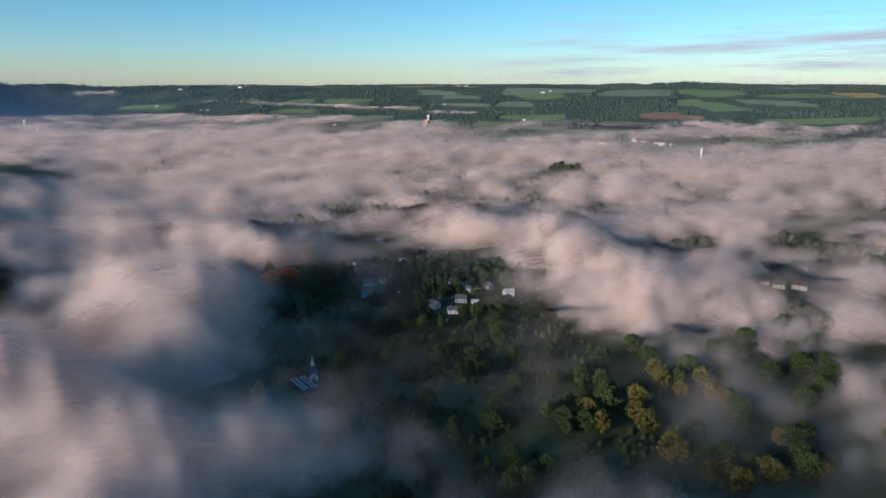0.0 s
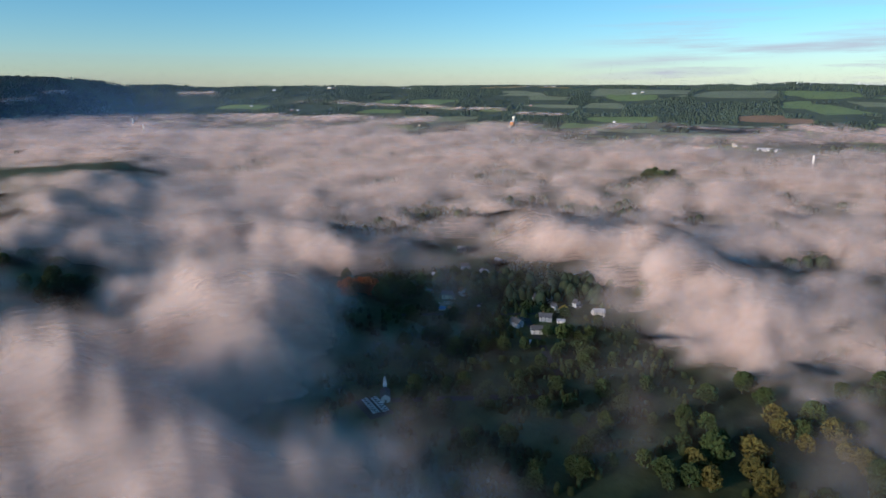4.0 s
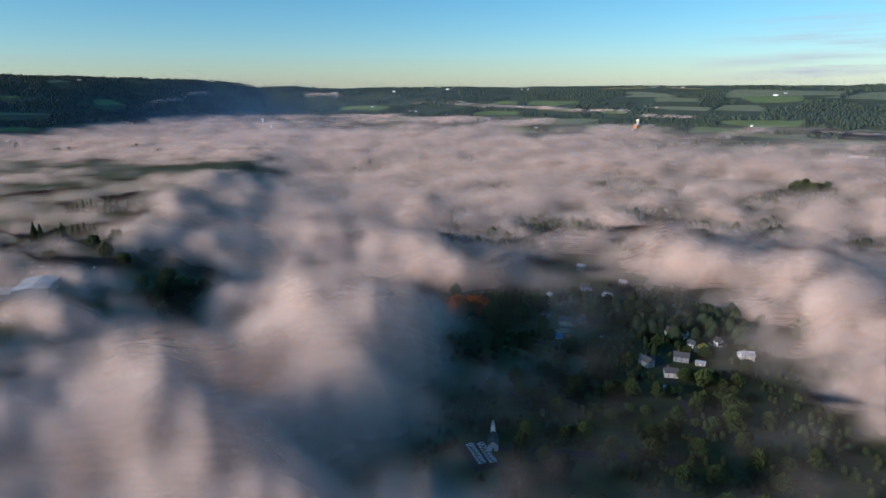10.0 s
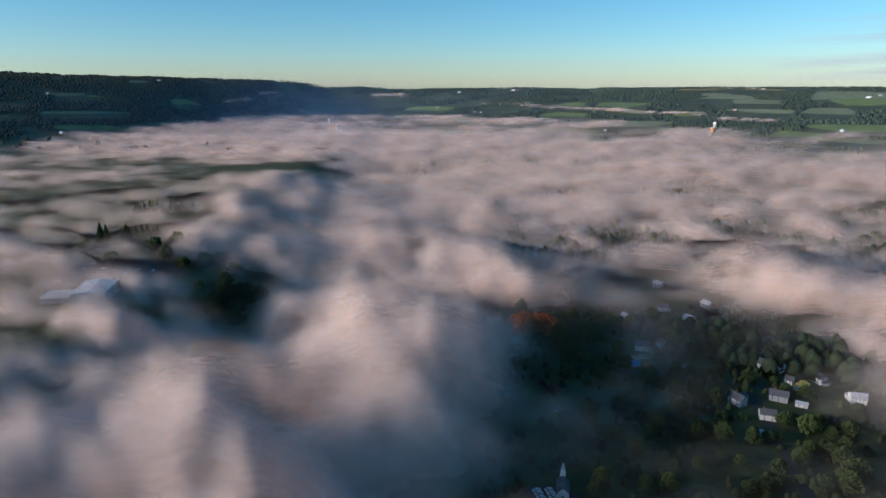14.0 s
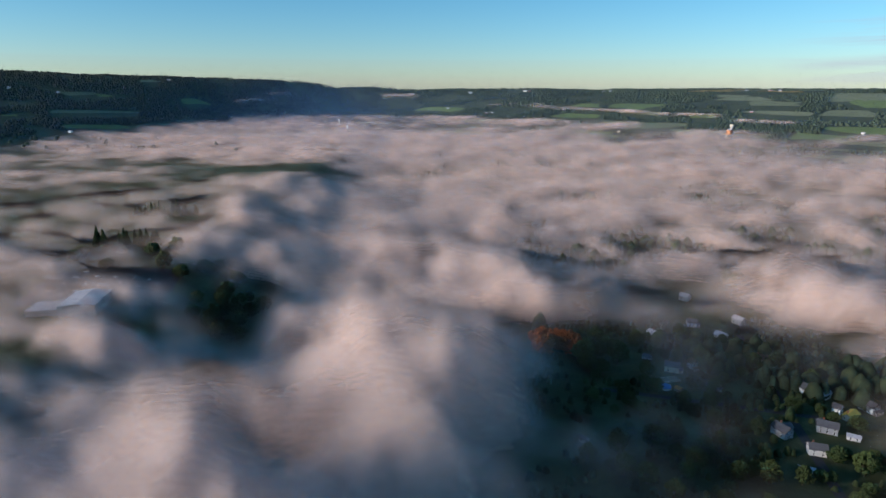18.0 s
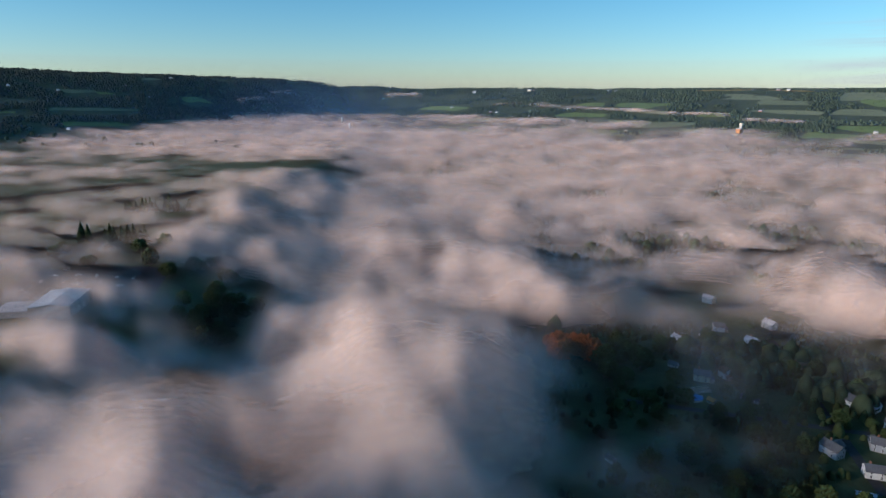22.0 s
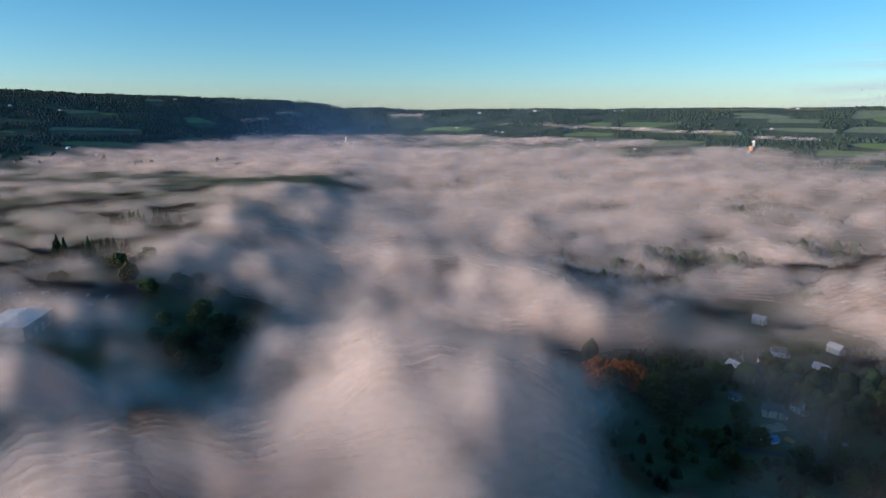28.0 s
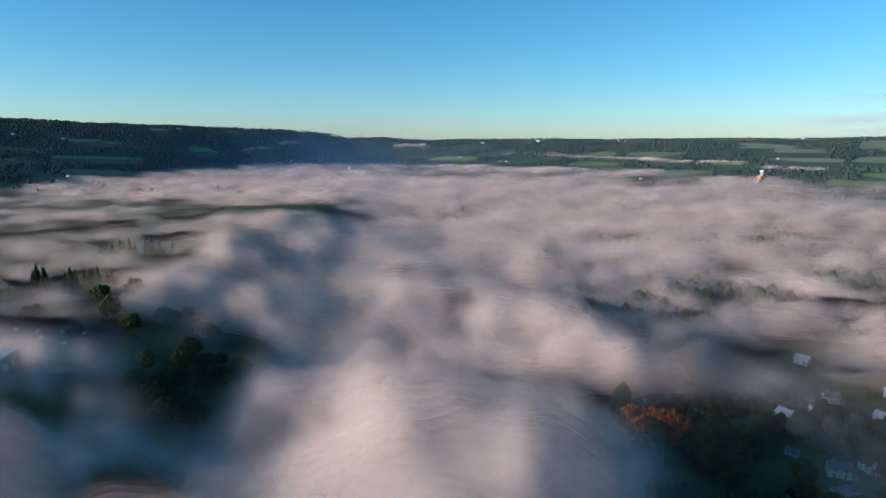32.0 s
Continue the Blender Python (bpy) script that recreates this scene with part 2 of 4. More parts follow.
def mesh_from(name, verts, faces, mat, smooth=False):
    """A mesh object from whole arrays of corners and of three- or four-cornered faces."""
    me = bpy.data.meshes.new(name)
    verts, faces = np.asarray(verts, np.float32), np.asarray(faces, np.int32)
    k = faces.shape[1]
    me.vertices.add(len(verts))
    me.vertices.foreach_set("co", verts.ravel())
    me.loops.add(faces.size)
    me.loops.foreach_set("vertex_index", faces.ravel())
    me.polygons.add(len(faces))
    me.polygons.foreach_set("loop_start", np.arange(0, faces.size, k, dtype=np.int32))
    if smooth:
        me.polygons.foreach_set("use_smooth", np.ones(len(faces), bool))
    me.update(calc_edges=True)
    me.materials.append(mat)
    return new(name, me)


def box(bm, x0, x1, y0, y1, z0, z1, bevel=0.0):
    m = Matrix.Translation(((x0 + x1) / 2, (y0 + y1) / 2, (z0 + z1) / 2)) @ Matrix.Diagonal((x1 - x0, y1 - y0, z1 - z0, 1))
    made = bmesh.ops.create_cube(bm, size=1, matrix=m)["verts"]
    if bevel:
        edges = list({e for v in made for e in v.link_edges})
        bmesh.ops.bevel(bm, geom=edges, offset=bevel, segments=1, affect="EDGES")
    return bm


def cone(bm, r0, r1, z0, z1, x=0.0, y=0.0, n=12):
    bmesh.ops.create_cone(bm, cap_ends=True, segments=n, radius1=r0, radius2=r1, depth=z1 - z0,
                          matrix=Matrix.Translation((x, y, (z0 + z1) / 2)))
    return bm


def smooth01(a):
    a = np.clip(a, 0, 1)
    return a * a * (3 - 2 * a)


LATTICE = np.random.RandomState(7).rand(256, 256)


def value_noise(x, y):
    xi, yi = np.floor(x).astype(int), np.floor(y).astype(int)
    fx, fy = smooth01(x - xi), smooth01(y - yi)
    a, b = LATTICE[xi % 256, yi % 256], LATTICE[(xi + 1) % 256, yi % 256]
    c, d = LATTICE[xi % 256, (yi + 1) % 256], LATTICE[(xi + 1) % 256, (yi + 1) % 256]
    return (a * (1 - fx) + b * fx) * (1 - fy) + (c * (1 - fx) + d * fx) * fy


def fbm(x, y, octaves=4):
    """Soft noise in 0..1 that gets finer octave by octave."""
    total, amp, norm = 0.0, 1.0, 0.0
    for k in range(octaves):
        total = total + amp * value_noise(x * 2 ** k + 17.3 * k, y * 2 ** k + 9.1 * k)
        norm += amp
        amp *= 0.5
    return total / norm


# ---- the lie of the land ----
def terrain(x, y):
    """Height of the ground: a flat valley floor, a terrace and a long wooded ridge to the west, farmed slopes to the north-east."""
    x, y = np.asarray(x, float), np.asarray(y, float)
    r = np.hypot(x, y)
    z = 6 * (fbm(x / 260, y / 260) - 0.5) * smooth01((r - 450) / 500)
    z = z + 47 * smooth01((-70 - x) / 170) * (1 - 0.75 * smooth01((y - 900) / 1300))
    # western ridge
    along = (x + 2500) * 0.757 + (y - 3100) * 0.653
    off = (x + 2500) * 0.653 - (y - 3100) * 0.757
    crest = np.interp(along, [-2200, -500, 0, 1000, 1627, 2103, 2375, 2800], [30, 285, 278, 256, 244, 228, 195, 60])
    width = np.interp(along, [-2000, 0, 1340, 2375, 2800], [2350, 2300, 960, 380, 300])
    crest = crest + 16 * (fbm(along / 420, off / 900, 3) - 0.5)
    up = smooth01(1 - off / width) * 0.55 + 0.45 * np.clip(1 - off / width, 0, 1)
    z = z + np.maximum(0, crest - z) * up
    z = z + 22 * (fbm(x / 330 + 5, y / 330, 4) - 0.5) * np.clip(up * 3, 0, 1) * np.clip((off) / 400, 0.25, 1)
    # north-eastern slope and plateau
    s = (x + y) / math.sqrt(2)
    q = (x - y) / math.sqrt(2)
    rise = smooth01((s - 2330 - 120 * (fbm(q / 500, s / 900) - 0.5)) / 1500) * 0.6 + 0.4 * np.clip((s - 2380) / 1350, 0, 1)
    z = z + 168 * rise * (1 + 0.10 * (fbm(q / 380, s / 380 + 3, 3) - 0.5)) * smooth01((along_gap(x, y)) / 700)
    # the rim that closes the horizon all round
    rim = smooth01((r - 4150) / 520)
    z = np.maximum(z, rim * (176 + 40 * (fbm(x / 520 + 40, y / 520, 4) - 0.5)))
    return z


def along_gap(x, y):
    """Distance east of the line on which the valley runs off to the north."""
    return x + 420 + 0.10 * (y - 3000)


def ground_at(x, y):
    return float(terrain(x, y))


def polar_grid(cx, cy, radii, angles):
    rr, aa = np.meshgrid(radii, angles, indexing="ij")
    return cx + rr * np.sin(aa), cy + rr * np.cos(aa)


def grid_faces(n, m, closed):
    i, j = np.meshgrid(np.arange(n - 1), np.arange(m if closed else m - 1), indexing="ij")
    j2 = (j + 1) % m
    return np.stack([i * m + j, i * m + j2, (i + 1) * m + j2, (i + 1) * m + j], -1).reshape(-1, 4)


radii = np.concatenate([[0.5], np.geomspace(30, 4850, 210)])
angles = np.linspace(0, 2 * math.pi, 420, endpoint=False)
gx, gy = polar_grid(0, 0, radii, angles)
ground = mesh_from("ground", np.stack([gx, gy, terrain(gx, gy)], -1).reshape(-1, 3), grid_faces(len(radii), len(angles), True)[:, ::-1], GROUND, True)
tagged(ground, "valley floor and hillsides under grass and scrub", "ground", kind="structure")

# ---- fog ----
# banks: centre x, y, half-widths, height above the sea of fog
BANKS = [(-10, 300, 60, 72, 52), (-42, 388, 50, 44, 34), (34, 352, 34, 40, 30), (112, 490, 60, 36, 22), (60, 560, 70, 40, 14),
         (330, 480, 64, 44, 24), (378, 340, 50, 90, 26), (400, 195, 80, 60, 14), (430, 420, 90, 70, 18), (330, 530, 90, 44, 16)]
# the tall bank that rolls off the terrace and shades the village;
# the last two lie out of view, added only to block the sun
BANKS += [(-132, 185, 82, 56, 24), (-120, 262, 62, 40, 16), (-72, 188, 66, 54, 27), (-288, 432, 40, 32, 20), (-52, 105, 66, 58, 27), (-85, 240, 55, 50, 22),
          (-205, 235, 70, 60, 6), (-70, 20, 80, 60, 34), (-10, -110, 85, 55, 62), (-115, -60, 85, 60, 50)]
# the broad swell of fog below the terrace
BANKS += [(-50, 610, 170, 150, 20), (-90, 830, 220, 190, 16), (120, 900, 260, 200, 8)]
# thin places: centre x, y, half-widths, eastward lean per metre north, share of the fog that is gone
GAPS = [(176, 215, 124, 300, 0.24, 0.988), (110, 378, 36, 50, 0, 0.9), (165, 478, 50, 38, 0, 0.75), (245, 150, 66, 76, 0, 0.88), (195, 80, 66, 66, 0, 0.9),
        (62, 248, 34, 85, 0, 0.85), (84, 212, 40, 55, 0, 0.92), (262, 320, 62, 100, 0.2, 0.88), (255, 425, 66, 70, 0, 0.74), (98, 428, 48, 44, 0, 0.97),
        (150, 425, 44, 40, 0, 0.9), (262, 55, 120, 110, 0, 0.9), (128, 375, 48, 85, 0, 0.93), (15, 185, 45, 60, 0, 0.5), (-10, 60, 50, 50, 0, 0.3)]
# thin places on the terrace and farther down the valley
GAPS += [(-150, 450, 50, 66, 0, 0.98), (-140, 400, 30, 55, 0, 0.9), (-240, 465, 70, 60, 0, 0.76), (-150, 620, 90, 26, 0, 0.8), (10, 665, 90, 34, 0, 0.85),
         (90, 750, 60, 22, 0, 0.85), (535, 180, 62, 52, 0, 0.85), (690, 255, 80, 55, 0, 0.8), (910, 330, 130, 70, 0, 0.8), (815, 885, 60, 28, 0, 0.93),
         (240, 540, 70, 46, 0, 0.75)]
GAPS += [(-300, 560, 90, 34, 0, 0.75), (-330, 690, 70, 24, 0, 0.5), (400, 560, 60, 30, 0, 0.6), (1500, 1340, 240, 90, -0.6, 0.8),
         (-680, 1150, 340, 430, -0.2, 0.3), (-430, 800, 260, 170, 0, 0.72), (-95, 215, 60, 14, 0.3, 0.7), (-120, 150, 50, 16, 0.2, 0.8), (-60, 140, 14, 40, 0.4, 0.7)]


def billow(x, y):
    """Rounded heads with narrow creases between them, 0..1."""
    return 1 - np.abs(2 * fbm(x, y, 2) - 1) * 1.9


def fog_fields(x, y):
    """Top of the fog and its thickness of substance at a place in plan."""
    wx = x + 34 * (fbm(x / 60, y / 60 + 31, 4) - 0.5)
    wy = y + 34 * (fbm(x / 60 + 63, y / 60, 4) - 0.5)
    far = smooth01((np.hypot(x, y) - 500) / 900)
    rolls = fbm(wx / 130, wy / 105, 4) * (1 - 0.6 * far) + fbm(wx / 330 + 3, wy / 120, 4) * 0.6 * far
    heads = billow(wx / 62, wy / 52)
    small = billow(wx / 27 + 9, wy / 25)
    bank = np.zeros_like(x)
    for bx, by, sx, sy, h in BANKS:
        bank = bank + h * np.exp(-(((wx - bx) / sx) ** 2 + ((wy - by) / sy) ** 2) ** 1.5)
    top = 20 + 14 * far + (26 + 5 * far) * (rolls - 0.5) + 38 * smooth01((-65 - x) / 180) * (1 - 0.8 * smooth01((y - 560) / 900))
    top = top + (13 - 9 * far) * (heads - 0.3) + (6 - 5.4 * far) * (small - 0.3) + bank
    thick = 0.04 + 1.15 * smooth01((0.6 * rolls + 0.25 * heads + 0.15 * small - 0.37) / 0.32) + 0.6 * far + 0.05 * bank
    thick = thick * (1 - 0.55 * far * smooth01((fbm(x / 340 + 8, y / 90 + 3, 4) - 0.46) / 0.16))
    thick = thick * (1 - 0.3 * smooth01((-120 - x) / 150) * (1 - smooth01((y - 900) / 500)))
    s = (x + y) / math.sqrt(2)
    thick = thick * (1 - 0.95 * smooth01((s - 1500) / 500) * smooth01((fbm(x / 260, y / 95 + 12, 4) - 0.38) / 0.12))
    for hx, hy, sx, sy, lean, share in GAPS:
        gx_ = (wx - hx - lean * (wy - hy)) / sx
        thick = thick * (1 - share * np.exp(-(gx_ ** 2 + ((wy - hy) / sy) ** 2) ** 2))
    # a last thin haze stays in the gaps
    haze = 0.008 + 0.035 * smooth01((fbm(wx / 70 + 40, wy / 70, 3) - 0.35) / 0.35)
    return top, np.maximum(thick, haze)


SHELLS = 16
fr = np.concatenate([np.geomspace(60, 240, 40, endpoint=False), np.geomspace(240, 1000, 125, endpoint=False), np.geomspace(1000, 4000, 50)])
fa = np.radians(np.concatenate([np.linspace(-150, -54, 24), np.linspace(-51, 80, 180), np.linspace(84, 130, 14)]))
fedge = smooth01((fr - 60) / 40)[:, None] * np.minimum(smooth01((fa - fa[0]) / 0.2), smooth01((fa[-1] - fa) / 0.2))[None, :]
quads = grid_faces(len(fr), len(fa), False)
fverts, ffaces, fden = [], [], []
edges = 1 - (1 - np.arange(SHELLS + 1) / SHELLS) ** 1.45
for k in range(SHELLS):
    part_up = (edges[k] + edges[k + 1]) / 2
    # each shell has its own slightly shifted net
    fx, fy = polar_grid(0, -200, fr * (1 + 0.012 * (0.618 * k % 1)), fa + radians(0.73) * (0.755 * k % 1))
    ftop, fthick = fog_fields(fx, fy)
    fland = terrain(fx, fy)
    deep = ftop - fland
    fthick = fthick * smooth01(deep / 22) * fedge
    keep = fthick.ravel()[quads].max(1) > 0.012
    wob = 5.0 * (fbm(fx / 34 + 0.05 * k, fy / 34, 3) - 0.5) * part_up
    fz = fland + 1.5 + np.maximum(deep, 0) * (0.12 + 0.88 * part_up) + wob
    fverts.append(np.stack([fx, fy, fz], -1).reshape(-1, 3))
    ffaces.append(quads[keep] + k * fx.size)
    fden.append((fthick * 7.0 * (1.02 - part_up) ** 1.3 * (edges[k + 1] - edges[k])).ravel())
fverts, ffaces, fden = np.concatenate(fverts), np.concatenate(ffaces), np.concatenate(fden)
used = np.zeros(len(fverts), bool)
used[ffaces.ravel()] = True
renum = np.cumsum(used) - 1
fog = mesh_from("fog_bank", fverts[used], renum[ffaces][:, ::-1], FOG, True)
fog.data.attributes.new("mist_share", "FLOAT", "POINT").data.foreach_set("value", fden[used].astype(np.float32))

def fog_strip(x0, y0, x1, y1, half, tall, share, label):
    """A long thin streak of mist lying along a slope, ragged at its edges."""
    length = math.hypot(x1 - x0, y1 - y0)
    n, m = int(length / 12) + 2, 18
    u, v = np.meshgrid(np.linspace(0, 1, n), np.linspace(-1, 1, m), indexing="ij")
    ux, uy = (x1 - x0) / length, (y1 - y0) / length
    x, y = x0 + u * (x1 - x0) - uy * v * half, y0 + u * (y1 - y0) + ux * v * half
    rag = fbm(u * length / 140, v * 1.2 + x0, 4)
    body = smooth01(1.15 - np.abs(v) - 0.9 * (1 - rag)) * smooth01(u * 6) * smooth01((1 - u) * 6)
    land, verts, faces, den = terrain(x, y), [], [], []
    for k in range(6):
        verts.append(np.stack([x, y, land + 6 + tall * body * (k + 0.5) / 6 + 4 * rag], -1).reshape(-1, 3))
        faces.append(grid_faces(n, m, False)[:, ::-1] + k * n * m)
        den.append(body.ravel() * share / 6)
    ob = mesh_from("fog_streak", np.concatenate(verts), np.concatenate(faces), FOG, True)
    ob.data.attributes.new("mist_share", "FLOAT", "POINT").data.foreach_set("value", np.concatenate(den).astype(np.float32))
    return tagged(ob, label, "fog", kind="stuff")


fog_strip(549, 3785, 1132, 3019, 85, 11, 1.8, "bright streak of mist along the foot of the eastern woods")
fog_strip(1099, 3044, 1352, 2750, 70, 9, 1.3, "thin mist streak below the wooded slope")
fog_strip(1320, 2681, 1512, 2461, 70, 13, 1.5, "ragged mist patch at the foot of the slope")
fog_strip(1689, 1993, 1988, 1588, 65, 9, 1.4, "thin mist over meadows below the slope")
fog_strip(1635, 1617, 1860, 1301, 65, 7, 1.1, "thin mist among valley hedges")
fog_strip(1963, 1511, 2403, 1120, 65, 9, 1.1, "long thin mist line below the eastern slope")
fog_strip(-1086, 3582, -975, 3838, 65, 13, 1.4, "bluish mist wisp at the foot of the ridge")
fog_strip(-998, 3936, -869, 4154, 65, 11, 1.1, "bluish mist wisp under the ridge crest")
fog_strip(-339, 4468, -39, 4529, 75, 13, 1.4, "bluish mist wisp in the side valley")
fog_strip(-744, 3854, -550, 4218, 65, 7, 1.1, "pale mist over the head of the valley")
fog_strip(372, 3902, 568, 3794, 65, 7, 0.8, "faint mist wisp over the slope woods")



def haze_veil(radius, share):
    """A blue-tinted sheet that stands in for haze across the valley, thinning out upwards."""
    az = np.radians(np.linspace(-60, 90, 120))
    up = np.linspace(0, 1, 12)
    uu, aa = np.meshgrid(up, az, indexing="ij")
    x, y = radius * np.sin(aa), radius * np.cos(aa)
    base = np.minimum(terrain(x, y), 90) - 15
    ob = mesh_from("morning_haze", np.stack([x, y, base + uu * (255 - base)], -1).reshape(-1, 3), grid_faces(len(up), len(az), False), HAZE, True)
    # stronger westward, most beside the ridge's end, to paint its blue shaded hollow
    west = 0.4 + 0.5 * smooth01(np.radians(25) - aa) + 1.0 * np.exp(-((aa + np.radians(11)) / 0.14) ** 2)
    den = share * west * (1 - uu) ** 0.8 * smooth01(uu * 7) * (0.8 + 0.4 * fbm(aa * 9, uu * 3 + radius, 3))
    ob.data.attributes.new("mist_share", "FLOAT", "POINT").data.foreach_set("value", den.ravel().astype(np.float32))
    return tagged(ob, "faint blue-tinted sheet standing in for haze across the far valley", "haze", kind="stuff")


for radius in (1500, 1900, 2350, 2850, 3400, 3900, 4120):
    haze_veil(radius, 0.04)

tagged(fog, "low white morning mist lying in billows over the valley floor", "fog", kind="stuff")

# ---- woods ----
def crown_template(rng, rings=3, sides=6):
    """A lumpy crown of about forty triangles round the origin, one unit high and wide."""
    bm = bmesh.new()
    bmesh.ops.create_cone(bm, cap_ends=False, segments=5, radius1=0.45, radius2=0.30, depth=0.5)
    top = bm.verts.new((0, 0, 0.5))
    ring = [v for v in bm.verts if abs(v.co.z - 0.25) < 1e-4]
    ring.sort(key=lambda v: math.atan2(v.co.y, v.co.x))
    for k in range(5):
        bm.faces.new((ring[k], ring[(k + 1) % 5], top))
    for v in bm.verts:
        v.co *= 0.8 + 0.45 * rng.random()
        if v.co.z < 0:
            v.co.z *= 0.7
    bmesh.ops.triangulate(bm, faces=bm.faces[:])
    vs = np.array([v.co[:] for v in bm.verts])
    bm.verts.index_update()
    fs = np.array([[v.index for v in f.verts] for f in bm.faces])
    bm.free()
    return vs, fs


rng = random.Random(5)
CROWNS = [crown_template(rng) for _ in range(6)]


def scatter_wood(name, xs, ys, size, label, mat=FOREST, sink=0.25):
    """Many small crowns in one mesh."""
    rs = np.random.RandomState(len(xs))
    zs = terrain(xs, ys)
    verts, faces, base = [], [], 0
    pick = rs.randint(0, len(CROWNS), len(xs))
    for k, (cv, cf) in enumerate(CROWNS):
        ids = np.nonzero(pick == k)[0]
        if not len(ids):
            continue
        wide = size * (0.7 + 0.6 * rs.rand(len(ids)))
        tall = wide * (1.0 + 0.5 * rs.rand(len(ids)))
        turn = rs.rand(len(ids)) * 6.28
        co, si = np.cos(turn)[:, None], np.sin(turn)[:, None]
        x = (cv[:, 0] * co - cv[:, 1] * si) * wide[:, None] + xs[ids][:, None]
        y = (cv[:, 0] * si + cv[:, 1] * co) * wide[:, None] + ys[ids][:, None]
        z = (cv[:, 2] + 0.5 - sink) * tall[:, None] + zs[ids][:, None]
        verts.append(np.stack([x, y, z], -1).reshape(-1, 3))
        faces.append((cf[None] + (np.arange(len(ids)) * len(cv))[:, None, None]).reshape(-1, 3) + base)
        base += len(ids) * len(cv)
    ob = mesh_from(name, np.concatenate(verts), np.concatenate(faces), mat)
    return tagged(ob, label, "wood", kind="stuff")


# ---- fields: centre x, y, half-widths, turn in degrees, surface ----
FIELDS = []


def field(name, x, y, hx, hy, turn, mat, label):
    """A sheet that follows the ground, with slightly wavering edges."""
    n = 14
    u, v = np.meshgrid(np.linspace(-1, 1, n), np.linspace(-1, 1, n), indexing="ij")
    wav = 1 + 0.5 * (fbm(u * 1.1 + x, v * 1.1 + y, 2) - 0.5)
    c, s = math.cos(radians(turn)), math.sin(radians(turn))
    lx = (u * (1 + 0.28 * v * math.sin(y)) + 0.35 * v * math.sin(x * 0.7) * hy / hx) * hx * wav
    ly = v * hy * wav * (1 + 0.3 * u * math.sin(x + y))
    wx, wy = x + lx * c - ly * s, y + lx * s + ly * c
    z = terrain(wx, wy) + 1.2
    ob = mesh_from(name, np.stack([wx, wy, z], -1).reshape(-1, 3), grid_faces(n, n, False), mat, True)
    FIELDS.append((x, y, hx, hy, c, s))
    return tagged(ob, label, "field", kind="structure")


field("ploughed_field", 2110, 1907, 84, 69, -42, FIELD_BROWN, "bare reddish-brown ploughed field on the eastern slope")
field("ploughed_field", 2181, 1787, 52, 54, -44, FIELD_BROWN, "small brown stubble field beside the ploughed one")
field("pasture", 2475, 1883, 88, 131, -36, FIELD_GREEN, "bright green pasture between hedgerows")
field("pasture", 2442, 2033, 61, 90, -42, FIELD_GREEN, "green meadow below the wood")
field("pasture", 2499, 2467, 192, 144, -47, FIELD_OLIVE, "wide olive-green hay field on the hillside")
field("pasture", 2744, 2175, 159, 122, -43, FIELD_GREEN, "green field near the top of the slope")
field("crop_field", 2950, 1833, 175, 56, -44, FIELD_GREEN, "yellow-green crop field along the plateau")
field("crop_field", 3184, 1659, 102, 86, -37, FIELD_GOLD, "golden ripe crop field along the plateau")
field("hay_field", 2182, 2843, 260, 118, -39, FIELD_OLIVE, "pale olive hay field near a farm")
field("pasture", 2044, 2704, 124, 84, -41, FIELD_GREEN, "narrow green strip of pasture")
field("crop_field", 1962, 3761, 299, 260, -60, FIELD_GOLD, "orange-gold crop strip along the skyline")
field("hay_field", 1237, 4592, 122, 260, 5, FIELD_OLIVE, "pale clearing among the skyline woods")
field("valley_meadow", 79, 4018, 214, 64, -53, FIELD_GREEN, "flat green meadow at the head of the valley")
field("valley_meadow", 540, 3194, 129, 58, -39, FIELD_OLIVE, "flat olive meadow on the valley floor")
field("valley_meadow", 970, 2779, 189, 83, -38, FIELD_OLIVE, "flat pale meadow beside the fog")
field("valley_meadow", 784, 3222, 137, 60, -43, FIELD_GREEN, "green meadow on the valley floor")
field("valley_meadow", 1289, 2852, 62, 46, -40, FIELD_GREEN, "green hedged meadow")
field("pasture", 1660, 2250, 156, 65, -37, FIELD_GREEN, "green pasture at the foot of the slope")
field("pasture", 2508, 1421, 231, 57, -37, FIELD_GREEN, "green pasture at the foot of the slope")
field("ridge_field", -1210, 2310, 120, 28, 61, FIELD_GREEN, "narrow green field on the western ridge")
field("ridge_field", -1594, 2937, 84, 30, 65, FIELD_OLIVE, "pale strip field high on the western ridge")
field("ridge_field", -1227, 3352, 93, 42, 77, FIELD_GREEN, "small green field among western woods")
field("ridge_field", -1357, 2606, 211, 24, 67, FIELD_OLIVE, "long pale strip field on the western ridge")
field("ridge_field", -1520, 3003, 34, 22, 59, FIELD_GREEN, "small green strip on the western ridge")
field("ridge_field", -1472, 2239, 25, 18, 47, FIELD_GREEN, "green strip among dark western woods")
field("ridge_field", -1569, 3636, 58, 32, 64, FIELD_OLIVE, "pale clearing near the western crest")


